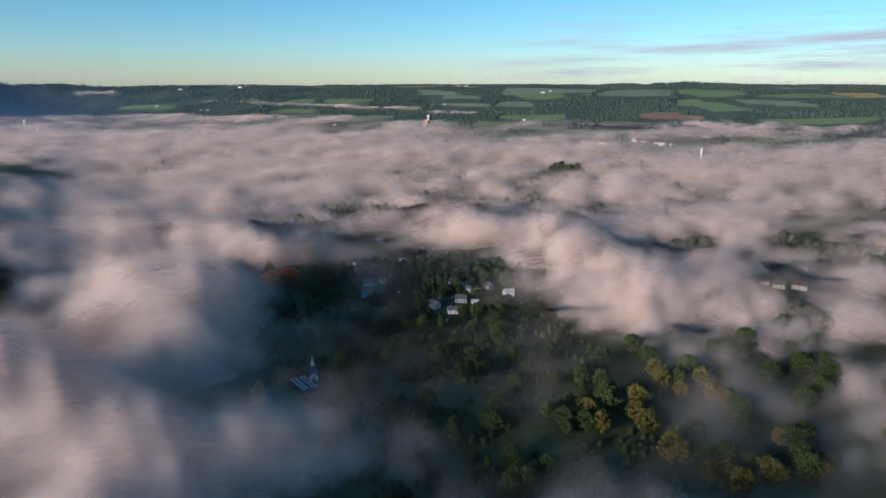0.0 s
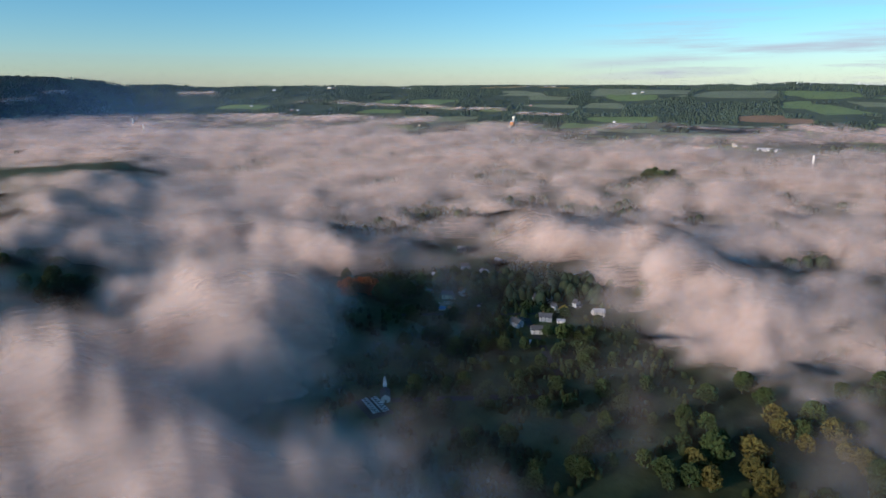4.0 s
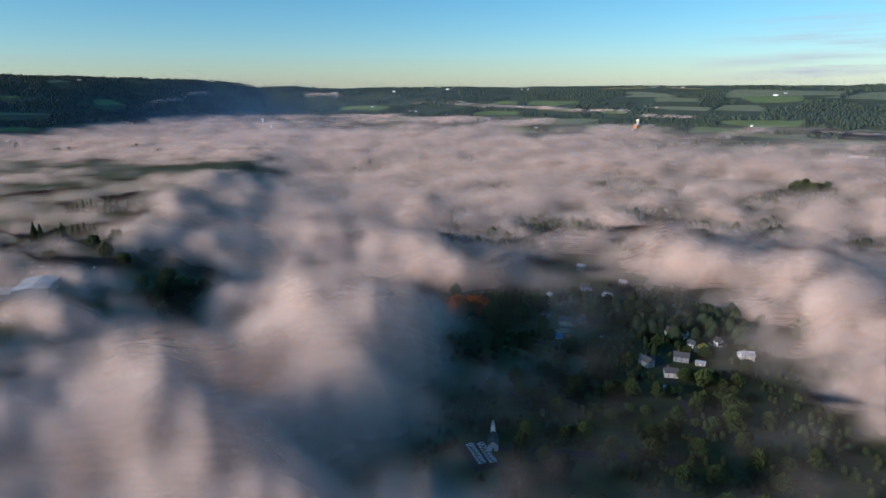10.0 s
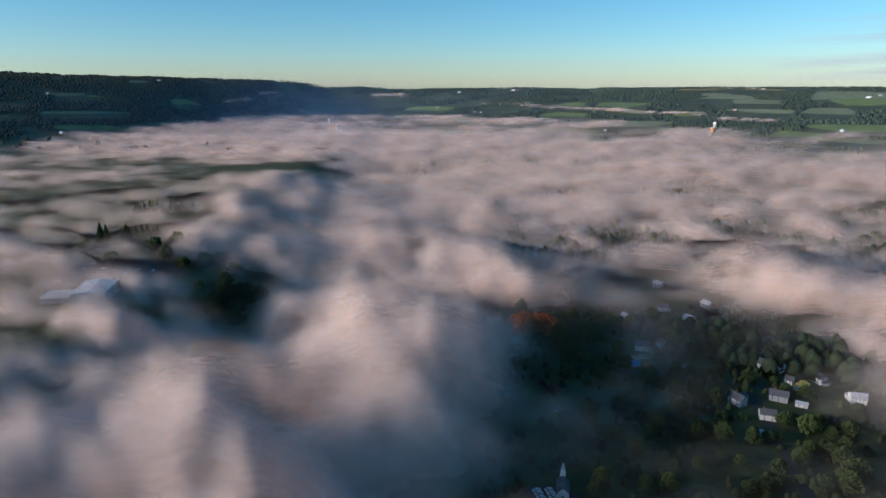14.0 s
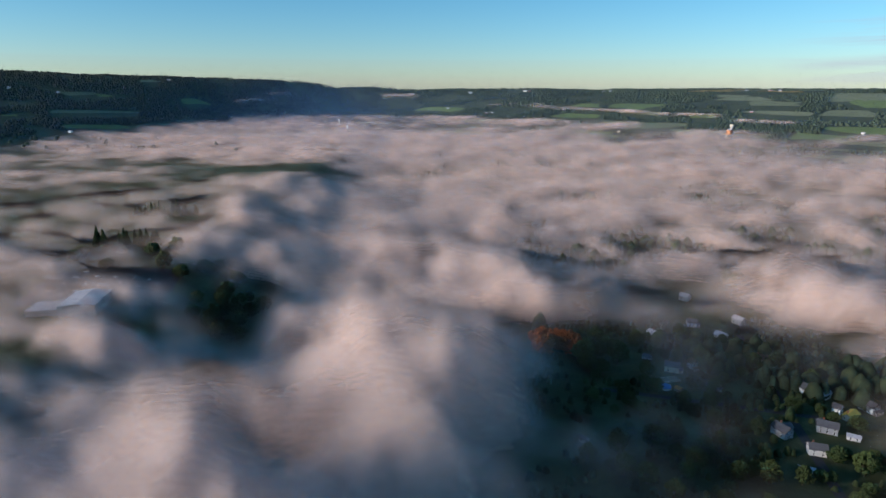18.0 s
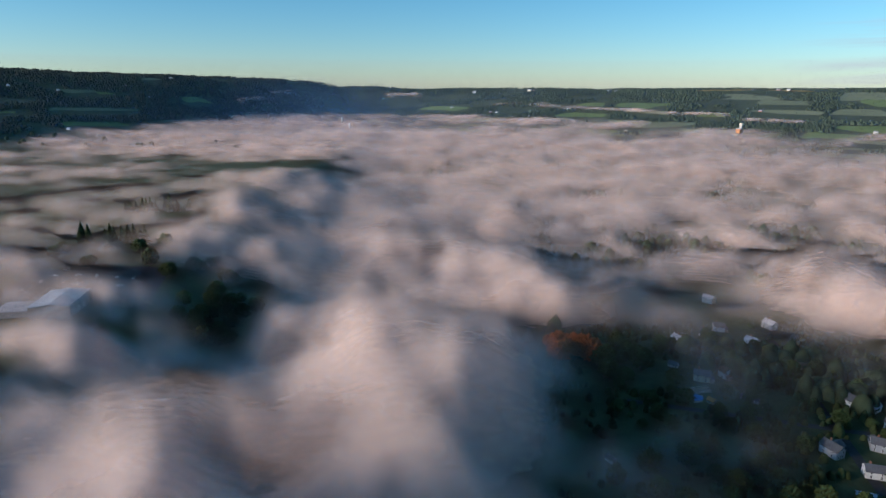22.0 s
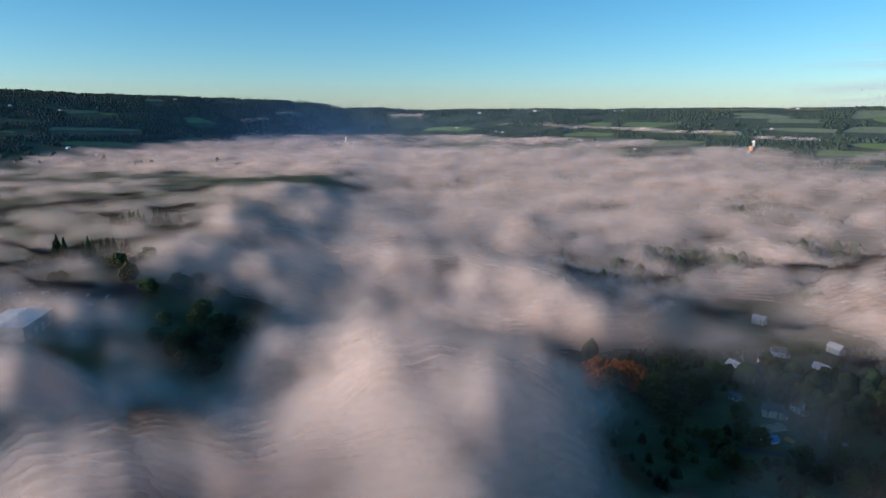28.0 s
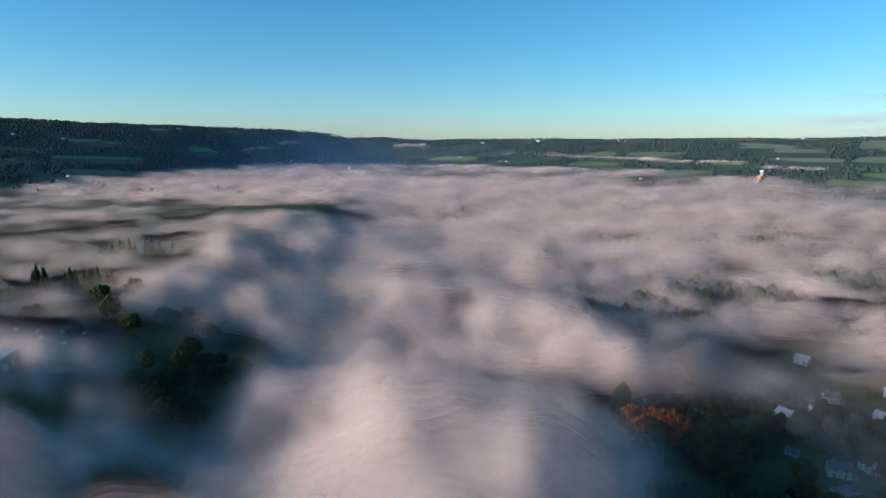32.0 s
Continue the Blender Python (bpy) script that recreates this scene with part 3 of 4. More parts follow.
# the patchwork of hedged meadows between the fog and the wooded slope, and the clearings above it
frng = random.Random(44)
KINDS = [("valley_meadow", FIELD_GREEN, "hedged green meadow below the wooded slope"), ("valley_meadow", FIELD_OLIVE, "hedged olive meadow below the wooded slope"),
         ("hay_field", FIELD_OLIVE, "mown hay field between hedgerows")]
placed = 0
while placed < 46:
    s0, q0 = frng.uniform(1950, 2620) if placed < 34 else frng.uniform(2900, 3900), frng.uniform(-2500, 900)
    fx0, fy0 = (s0 + q0) / math.sqrt(2), (s0 - q0) / math.sqrt(2)
    if fx0 < -250 or math.hypot(fx0, fy0) > 4300 or any(math.hypot(fx0 - f[0], fy0 - f[1]) < 0.9 * (f[2] + f[3]) for f in FIELDS):
        continue
    kind = frng.choice(KINDS)
    field(kind[0], fx0, fy0, frng.uniform(70, 150), frng.uniform(38, 75), -45 + frng.uniform(-9, 9), kind[1], kind[2])
    placed += 1


def in_fields(xs, ys, margin=6):
    hit = np.zeros(len(xs), bool)
    for x, y, hx, hy, c, s in FIELDS:
        dx, dy = xs - x, ys - y
        hit |= (np.abs(dx * c + dy * s) < hx + margin) & (np.abs(-dx * s + dy * c) < hy + margin)
    return hit


def open_view(xs, ys):
    """Trees stay off the fields and off the verges on their valley side."""
    far = np.hypot(xs, ys)
    hit = np.zeros(len(xs), bool)
    for back in (0, 35, 70, 105, 140):
        hit |= in_fields(xs + xs / far * back, ys + ys / far * back, 2 if back < 60 else -8)
    return hit


rs = np.random.RandomState(11)


def spread(count, r0, r1, a0, a1):
    """Random places in a sector, evenly dense over its depth on a logarithmic scale."""
    rr = np.exp(rs.uniform(math.log(r0), math.log(r1), count))
    aa = np.radians(rs.uniform(a0, a1, count))
    return rr * np.sin(aa), rr * np.cos(aa)


xs, ys = spread(46000, 1500, 4830, -48, 6)
west = (terrain(xs, ys) > 50) | ((rs.rand(len(xs)) < 0.5) & (ys > 2900))
west &= ~open_view(xs, ys) & (fbm(xs / 160 + 80, ys / 160, 3) > 0.31) & (((xs + ys) / math.sqrt(2) < 2500) | (xs < -330))
scatter_wood("west_ridge_wood", xs[west], ys[west], 11.5, "mixed woodland on the long western ridge, shade put into its leaf colour", FOREST_SHADED)
xs, ys = spread(60000, 2350, 4830, -6, 78)
s_ = (xs + ys) / math.sqrt(2)
hedge = np.abs(fbm(xs / 230 + 3, ys / 170 + 50, 2) - 0.5) < 0.02
east_w = (s_ > 2350) & ~open_view(xs, ys) & ((fbm(xs / 210, ys / 210 + 20, 3) > 0.43) | hedge)
scatter_wood("east_slope_wood", xs[east_w], ys[east_w], 12, "sunlit green woodland between fields on the eastern slope")
xs, ys = spread(5000, 170, 2200, 130, 300)
scatter_wood("south_wood", xs, ys, 13, "dark woodland on the hill behind the valley")


# ---- buildings ----
def window_mesh(w, h):
    bm = bmesh.new()
    box(bm, -w / 2, -w / 2 + 0.09, -0.06, 0.06, 0, h)
    box(bm, w / 2 - 0.09, w / 2, -0.06, 0.06, 0, h)
    box(bm, -w / 2 + 0.09, w / 2 - 0.09, -0.06, 0.06, 0, 0.09)
    box(bm, -w / 2 + 0.09, w / 2 - 0.09, -0.06, 0.06, h - 0.09, h)
    box(bm, -w / 2 + 0.09, w / 2 - 0.09, -0.04, 0.04, h / 2 - 0.03, h / 2 + 0.03)
    me = bpy.data.meshes.new("window_frame")
    bm.to_mesh(me)
    bm.free()
    me.materials.append(PAINT_WHITE)
    bm = bmesh.new()
    box(bm, -w / 2 + 0.09, w / 2 - 0.09, -0.015, 0.015, 0.09, h - 0.09)
    pane = bpy.data.meshes.new("pane")
    bm.to_mesh(pane)
    bm.free()
    pane.materials.append(GLASS)
    return me, pane


WINDOW = window_mesh(1.0, 1.5)


def add_window(thing, x, y, z, turn):
    w = new("window", WINDOW[0])
    w.parent = thing
    w.matrix_basis = pose(x, y, z, 0, 0, turn)
    p = new("pane", WINDOW[1])
    p.parent = w


def gable_walls(bm, w, l, h, rise, x=0.0, y=0.0, z=0.0):
    """Closed walls with two gable ends; the ridge runs along y."""
    a, b = w / 2, l / 2
    pts = [(-a, -b, 0), (a, -b, 0), (a, -b, h), (0, -b, h + rise), (-a, -b, h), (-a, b, 0), (a, b, 0), (a, b, h), (0, b, h + rise), (-a, b, h)]
    vs = [bm.verts.new((p[0] + x, p[1] + y, p[2] + z)) for p in pts]
    for f in ((0, 1, 2, 3, 4), (9, 8, 7, 6, 5), (0, 4, 9, 5), (1, 6, 7, 2), (2, 7, 8, 3), (4, 3, 8, 9), (0, 5, 6, 1)):
        bm.faces.new([vs[k] for k in f])
    return bm


def gable_roof(bm, w, l, h, rise, over=0.5, thick=0.22, x=0.0, y=0.0):
    """Two slabs that meet at the ridge and hang over the walls."""
    a, b, drop = w / 2 + over, l / 2 + over, over * rise / (w / 2)
    for s in (-1, 1):
        pts = [(0, h + rise + 0.03), (s * a, h - drop + 0.03), (s * a, h - drop + thick), (0, h + rise + thick + 0.05)]
        lo = [bm.verts.new((x + px, y - b, pz)) for px, pz in pts]
        hi = [bm.verts.new((x + px, y + b, pz)) for px, pz in pts]
        bm.faces.new(lo if s < 0 else lo[::-1])
        bm.faces.new(hi[::-1] if s < 0 else hi)
        for k in range(4):
            f = (lo[k], hi[k], hi[(k + 1) % 4], lo[(k + 1) % 4])
            bm.faces.new(f if s > 0 else f[::-1])
    return bm


def house(x, y, turn, w, l, h, rise, wall, roof, label, wing=None, porch=False, chimney=True, group="village houses", kind="house", z=None):
    """A gabled house with roof, windows, door, chimney, and where given a lower wing and a porch."""
    thing = new(kind)
    thing.matrix_basis = pose(x, y, (ground_at(x, y) if z is None else z) - 0.1, 0, 0, turn)
    tagged(thing, label, "building" if kind in ("barn", "garage", "shed", "warehouse") else kind, group)
    part("wall", gable_walls(bmesh.new(), w, l, h, rise), wall, thing)
    part("roof", gable_roof(bmesh.new(), w, l, h, rise), roof, thing)
    part("foundation", box(bmesh.new(), -w / 2 - 0.06, w / 2 + 0.06, -l / 2 - 0.06, l / 2 + 0.06, -1.2, 0.35), CONCRETE, thing)
    floors = 2 if h > 4.2 else 1
    for f in range(floors):
        zz = 0.75 + f * min(2.7, h / 2)
        for k in range(max(2, int(l / 3.4))):
            yy = -l / 2 + (k + 0.5) * l / max(2, int(l / 3.4))
            add_window(thing, w / 2 + 0.02, yy, zz, 90)
            add_window(thing, -w / 2 - 0.02, yy, zz, 90)
        for xx in (-w / 4, w / 4):
            add_window(thing, xx, -l / 2 - 0.02, zz, 0)
            if not wing:
                add_window(thing, xx, l / 2 + 0.02, zz, 0)
    if rise > 2.2:
        add_window(thing, 0, -l / 2 - 0.02, h + 0.35, 0)
    part("door", box(bmesh.new(), -0.5, 0.5, -l / 2 - 0.09, -l / 2 - 0.02, 0.35, 2.4, 0.02), WOOD, thing)
    if chimney:
        bm = box(bmesh.new(), w * 0.12, w * 0.12 + 0.75, l * 0.18, l * 0.18 + 0.75, h + rise * 0.5, h + rise + 0.9)
        box(bm, w * 0.12 - 0.08, w * 0.12 + 0.83, l * 0.18 - 0.08, l * 0.18 + 0.83, h + rise + 0.9, h + rise + 1.05)
        part("chimney", bm, BRICK, thing)
    if wing:
        ww, wl_, wh, wr = wing
        bm = gable_walls(bmesh.new(), ww, wl_, wh, wr)
        bmesh.ops.transform(bm, matrix=Matrix.Translation((0, l / 2 + 0.003, 0)) @ pose(w / 2 + wl_ / 2 - 1.5, -ww / 2, 0, 0, 0, 90), verts=bm.verts[:])
        part("wing_wall", bm, wall, thing)
        bm = gable_roof(bmesh.new(), ww, wl_, wh, wr, 0.4)
        bmesh.ops.transform(bm, matrix=Matrix.Translation((0, l / 2 + 0.003, 0)) @ pose(w / 2 + wl_ / 2 - 1.5, -ww / 2, 0, 0, 0, 90), verts=bm.verts[:])
        part("wing_roof", bm, roof, thing)
    if porch:
        part("porch_floor", box(bmesh.new(), -w / 2, w / 2, -l / 2 - 2.4, -l / 2 - 0.1, -0.6, 0.3), WOOD, thing)
        bm = bmesh.new()
        box(bm, -w / 2 - 0.3, w / 2 + 0.3, -l / 2 - 2.7, -l / 2 - 0.02, 2.65, 2.82)
        part("porch_roof", bm, roof, thing)
        for xx in (-w / 2 + 0.15, -w / 6, w / 6, w / 2 - 0.15):
            part("post", box(bmesh.new(), xx - 0.08, xx + 0.08, -l / 2 - 2.35, -l / 2 - 2.19, 0.3, 2.65), PAINT_WHITE, thing)
    return thing


VILLAGE = [
    (181, 388, 66, 8.0, 12.0, 5.4, 3.0, PAINT_CREAM, ROOF_GREY, "cream two-storey house with grey roof beside a covered pool", (6.0, 7.0, 2.8, 1.6), True),
    (198, 392, 12, 6.4, 8.0, 5.4, 3.2, PAINT_WHITE, ROOF_BROWN, "white gabled house with brown roof and front porch", None, True),
    (206, 386, 12, 4.0, 5.0, 2.6, 1.2, PAINT_WHITE, ROOF_GREY, "small white annexe beside a gabled house", None, False),
    (170, 408, 40, 5.0, 7.0, 3.0, 1.8, PAINT_GREY, ROOF_GREY, "small grey cottage half hidden by trees", None, False),
    (189, 447, 20, 8.0, 12.0, 5.2, 2.8, PAINT_BLUE, ROOF_LIGHT, "pale blue house with light metal roof in thin mist", (6, 8, 3, 1.6), False),
    (215, 460, 60, 8.0, 10.0, 5.2, 2.8, PAINT_WHITE, ROOF_GREY, "white house fading into the mist", None, True),
    (242, 442, 30, 8.0, 10.0, 5.2, 2.8, PAINT_WHITE, ROOF_LIGHT, "white house with pale roof at the edge of the fog", None, False),
    (252, 400, 70, 7.0, 10.0, 4.6, 2.6, PAINT_CREAM, ROOF_BROWN, "cream house with brown roof among garden trees", None, True),
]
VILLAGE += [
    (247, 373, 15, 6.0, 8.0, 4.6, 2.6, PAINT_GREY, ROOF_GREY, "narrow house with grey siding", None, False),
    (255, 355, 28, 9.0, 14.0, 5.6, 3.2, PAINT_WHITE, ROOF_GREY, "large white house with several gables", (7, 9, 5.0, 2.8), True),
    (266, 346, 118, 6.0, 9.0, 4.4, 2.4, PAINT_WHITE, ROOF_LIGHT, "white side house with pale roof", None, False),
    (242, 306, 60, 8.0, 13.0, 5.2, 2.8, PAINT_GREY, ROOF_GREY, "long grey house with a low rear wing", (6, 9, 2.8, 1.4), False),
    (252, 297, 60, 5.0, 8.0, 2.8, 1.2, PAINT_WHITE, ROOF_LIGHT, "low white outbuilding with pale roof", None, False),
    (213, 303, 20, 8.0, 12.0, 5.2, 3.0, PAINT_GREY, ROOF_GREY, "grey two-storey house with crossing roofs", (7, 8, 4.6, 2.4), False),
    (222, 284, 72, 8.0, 11.0, 4.8, 2.6, PAINT_WHITE, ROOF_GREY, "white house with a row of small windows", None, False),
    (206, 267, 68, 5.0, 9.0, 2.6, 1.2, PAINT_GREY, ROOF_LIGHT, "small grey garage with pale flat roof", None, False),
    (266, 320, 125, 7.0, 13.0, 3.4, 2.0, PAINT_CREAM, ROOF_YELLOW, "low house with bright yellow roof", None, False),
    (262, 327, 35, 5.0, 6.0, 4.8, 2.4, PAINT_WHITE, ROOF_GREY, "white gabled house next to the yellow roof", None, False),
    (284, 329, 20, 8.0, 11.0, 5.2, 2.8, PAINT_WHITE, ROOF_GREY, "white house half lost in warm mist", None, True),
]
VILLAGE += [
    (291, 300, 75, 8.0, 11.0, 5.2, 2.8, PAINT_WHITE, ROOF_LIGHT, "white house with pale roof under warm mist", (6, 7, 2.8, 1.5), False),
    (541, 197, 30, 9.0, 12.0, 5.8, 3.2, PAINT_CREAM, ROOF_BROWN, "sunlit cream house standing out of the mist", None, True),
    (556, 186, 24, 9.0, 16.0, 5.8, 3.2, PAINT_CREAM, ROOF_BROWN, "long sunlit cream house with a wide gable", (7, 8, 4.6, 2.6), False),
    (540, 212, 60, 6.0, 8.0, 4.6, 2.4, PAINT_CREAM, ROOF_BROWN, "small sunlit cream outbuilding", None, False),
    (252, 537, 35, 8.0, 11.0, 5.2, 2.8, PAINT_WHITE, ROOF_LIGHT, "white house with pale roof deep in the mist", None, False),
    (231, 472, 75, 8.0, 10.0, 5.0, 2.6, PAINT_BLUE, ROOF_GREY, "blue-grey house in thin mist", None, True),
    (274, 476, 20, 8.0, 12.0, 5.2, 2.8, PAINT_GREY, ROOF_LIGHT, "grey house with pale roof in the mist", None, False),
    (95, 299, 30, 4.0, 5.5, 2.6, 1.3, PAINT_WHITE, ROOF_GREY, "tiny white hut beside the dark meadow", None, False),
    (420, 470, 40, 8.0, 11.0, 5.2, 2.8, PAINT_WHITE, ROOF_GREY, "white house showing through the fog", None, False),
    (445, 462, 20, 8.0, 11.0, 5.2, 2.8, PAINT_WHITE, ROOF_GREY, "white gabled house showing through the fog", None, False),
]
for x, y, turn, w, l, h, rise, wall, roof, label, wing, porch in VILLAGE:
    small = w * l < 52
    house(x, y, turn, w * 0.82, l * 0.82, h * 0.9, rise * 0.85, wall, roof, label, wing and tuple(v * 0.82 for v in wing), porch, chimney=not small, kind="garage" if h < 3 else "house")

# church with its steeple
church = new("church")
church.matrix_basis = pose(79, 219, ground_at(79, 219), 0, 0, -12)
tagged(church, "small white wooden church with a square steeple", "church")
church.scale = (0.8, 0.8, 0.8)
part("nave_wall", gable_walls(bmesh.new(), 7.5, 13, 4.6, 3.2), PAINT_WHITE, church)
part("nave_roof", gable_roof(bmesh.new(), 7.5, 13, 4.6, 3.2), ROOF_GREY, church)
part("steeple_tower", box(bmesh.new(), -1.6, 1.6, 6.6, 9.8, 0, 9.5, 0.05), PAINT_WHITE, church, "white square bell tower")
part("belfry", box(bmesh.new(), -1.25, 1.25, 6.95, 9.45, 9.5, 12.0, 0.05), PAINT_WHITE, church)
part("spire", cone(bmesh.new(), 1.7, 0.05, 12.0, 16.5, 0, 8.2, 4), ROOF_LIGHT, church)
part("door", box(bmesh.new(), -0.8, 0.8, -6.6, -6.51, 0.1, 2.6, 0.02), WOOD, church)
for yy in (-4.5, -1.5, 1.5, 4.5):
    add_window(church, 3.77, yy, 1.3, 90)
    add_window(church, -3.77, yy, 1.3, 90)


# ---- cars ----
def car_template():
    """A saloon car: body, glazed cabin, bumpers, four wheels."""
    c = new("car")
    bm = box(bmesh.new(), -0.9, 0.9, -2.2, 2.2, 0.32, 0.86, 0.12)
    part("body", bm, CAR_PAINT, c)
    bm = bmesh.new()
    box(bm, -0.78, 0.78, -1.35, 0.95, 0.86, 1.42)
    for v in bm.verts:
        if v.co.z > 1.3:
            v.co.x *= 0.82
            v.co.y = v.co.y * 0.72 - 0.05
    part("cabin", bm, GLASS, c)
    bm = box(bmesh.new(), -0.62, 0.62, -1.0, 0.6, 1.42, 1.47, 0.02)
    part("car_roof", bm, CAR_PAINT, c)
    part("bumper", box(bmesh.new(), -0.86, 0.86, -2.28, -2.2, 0.34, 0.55), RUBBER, c)
    part("bumper", box(bmesh.new(), -0.86, 0.86, 2.2, 2.28, 0.34, 0.55), RUBBER, c)
    for sx in (-1, 1):
        for sy in (-1.35, 1.35):
            bm = bmesh.new()
            bmesh.ops.create_cone(bm, cap_ends=True, segments=12, radius1=0.33, radius2=0.33, depth=0.22, matrix=pose(sx * 0.82, sy, 0.33, 0, 90, 0))
            part("wheel", bm, RUBBER, c)
    return c


def slab(name, x, y, z, w, l, turn, mat, label, category):
    bm = box(bmesh.new(), -w / 2, w / 2, -l / 2, l / 2, -0.4, 0.08, 0.03)
    ob = part(name, bm, mat)
    ob.matrix_basis = pose(x, y, z, 0, 0, turn)
    return tagged(ob, label, category, kind="structure")


slab("pavement_car_park", 69.5, 211, ground_at(69.5, 211), 16, 26, 12, ASPHALT, "dark asphalt car park beside the church", "car park")
first = car_template()
first.matrix_basis = pose(66, 221, ground_at(66, 221) + 0.09, 0, 0, 102)
tagged(first, "pale parked car on the church car park", "car", "cars on the car park")
for k in range(1, 14):
    row, place = k % 2, k // 2
    px, py = 66 + row * 6.2 + place * 0.55, 221 - place * 2.9
    copy_thing(first, pose(px, py, ground_at(px, py) + 0.09, 0, 0, 102))
crng = random.Random(3)
for k in range(16):
    px, py = -282 + (k % 5) * 15 + crng.uniform(-4, 4), 438 + (k // 5) * 17 + crng.uniform(-3, 3)
    c = copy_thing(first, pose(px, py, ground_at(px, py) + 0.1, 0, 0, crng.choice((10, 100, 190))))
    tagged(c, "pale vehicle parked on the works yard", "car", "vehicles on the works yard")

# ---- works building and yard on the terrace ----
def follow_sheet(name, x, y, hx, hy, turn, mat, label, lift=0.12, n=24):
    u, v = np.meshgrid(np.linspace(-1, 1, n), np.linspace(-1, 1, n), indexing="ij")
    c, s = math.cos(radians(turn)), math.sin(radians(turn))
    wx, wy = x + u * hx * c - v * hy * s, y + u * hx * s + v * hy * c
    ob = mesh_from(name, np.stack([wx, wy, terrain(wx, wy) + lift], -1).reshape(-1, 3), grid_faces(n, n, False), mat, True)
    return tagged(ob, label, "yard" if "yard" in name else "road", kind="structure")


follow_sheet("pavement_yard", -250, 455, 50, 42, 10, ASPHALT, "worn dark asphalt works yard")
works = new("warehouse")
works.matrix_basis = pose(-236, 402, ground_at(-236, 402) - 0.3, 0, 0, 8)
tagged(works, "large low warehouse with a pale metal roof", "building")
part("wall", gable_walls(bmesh.new(), 24, 34, 8.0, 1.2), PAINT_GREY, works)
part("roof", gable_roof(bmesh.new(), 24, 34, 8.0, 1.2, 0.4), ROOF_LIGHT, works)
for yy in (-11, -4, 4, 11):
    part("loading_door", box(bmesh.new(), 12.0, 12.1, yy - 1.9, yy + 1.9, 0.2, 4.2), STEEL, works)
part("annexe_wall", box(bmesh.new(), -34, -12.05, -13, 6, 0, 4.6), PAINT_GREY, works)
part("annexe_roof", box(bmesh.new(), -34.3, -12.05, -13.3, 6.3, 4.6, 4.9), ROOF_LIGHT, works)
for k in range(4):
    part("roof_vent", cone(bmesh.new(), 0.5, 0.5, 9.0, 10.2, 0, -12 + 8 * k, 10), STEEL, works)

# ---- pool, terrace and garden hut ----
pool = new("swimming_pool")
pool.matrix_basis = pose(166, 363, ground_at(166, 363), 0, 0, 8)
tagged(pool, "above-ground pool under a bright blue cover", "pool")
bm = cone(bmesh.new(), 4.6, 4.6, 0, 1.2, 0, 0, 28)
part("pool_wall", bm, STEEL, pool)
part("cover", cone(bmesh.new(), 4.75, 4.3, 1.2, 1.34, 0, 0, 28), POOL_COVER, pool, "blue plastic pool cover")
part("ladder", box(bmesh.new(), 4.6, 4.75, -0.4, 0.4, 0, 1.9, 0.03), STEEL, pool)
deck = new("garden_terrace")
deck.matrix_basis = pose(174, 373, ground_at(174, 373), 0, 0, 12)
tagged(deck, "dark garden terrace edged with white rails", "terrace")
part("floor", box(bmesh.new(), -5.5, 5.5, -3.2, 3.2, 0, 0.45, 0.03), WOOD, deck)
for sx, sy, hx, hy in ((0, -3.2, 5.5, 0.06), (0, 3.2, 5.5, 0.06), (-5.5, 0, 0.06, 3.2), (5.5, 0, 0.06, 3.2)):
    part("rail", box(bmesh.new(), sx - hx, sx + hx, sy - hy, sy + hy, 1.25, 1.37), PAINT_WHITE, deck)
for k in range(5):
    for sy in (-3.2, 3.2):
        part("post", box(bmesh.new(), -5.5 + k * 2.75 - 0.06, -5.5 + k * 2.75 + 0.06, sy - 0.05, sy + 0.05, 0.45, 1.25), PAINT_WHITE, deck)
house(174, 358, 30, 3.4, 4.2, 2.2, 1.1, WOOD, ROOF_ORANGE, "small garden hut with a rust-orange roof", None, False, False, "", "shed")
house(199, 360, 40, 3.0, 10.0, 2.4, 0.7, PAINT_GREY, ROOF_GREY, "long low grey shed behind the gardens", None, False, False, "", "shed")


# ---- village streets ----
follow_sheet("road", 232, 330, 2.8, 125, -14, ASPHALT, "narrow dark village street")
follow_sheet("road", 190, 340, 2.4, 70, 72, ASPHALT, "narrow dark side street")
follow_sheet("road", 120, 205, 3.0, 60, 74, ASPHALT, "dark road to the church")

# ---- farms on the slopes ----
FARMS = [(1358, 1406, 38, ROOF_ORANGE, 9, 30), (1385, 1398, 20, ROOF_ORANGE, 7, 9), (1508, 1415, 35, ROOF_LIGHT, 8, 13), (1519, 1385, 70, ROOF_LIGHT, 9, 14),
         (1519, 1261, 30, ROOF_LIGHT, 10, 16), (1500, 1291, 40, ROOF_LIGHT, 14, 40), (1549, 1460, 20, ROOF_LIGHT, 9, 12)]
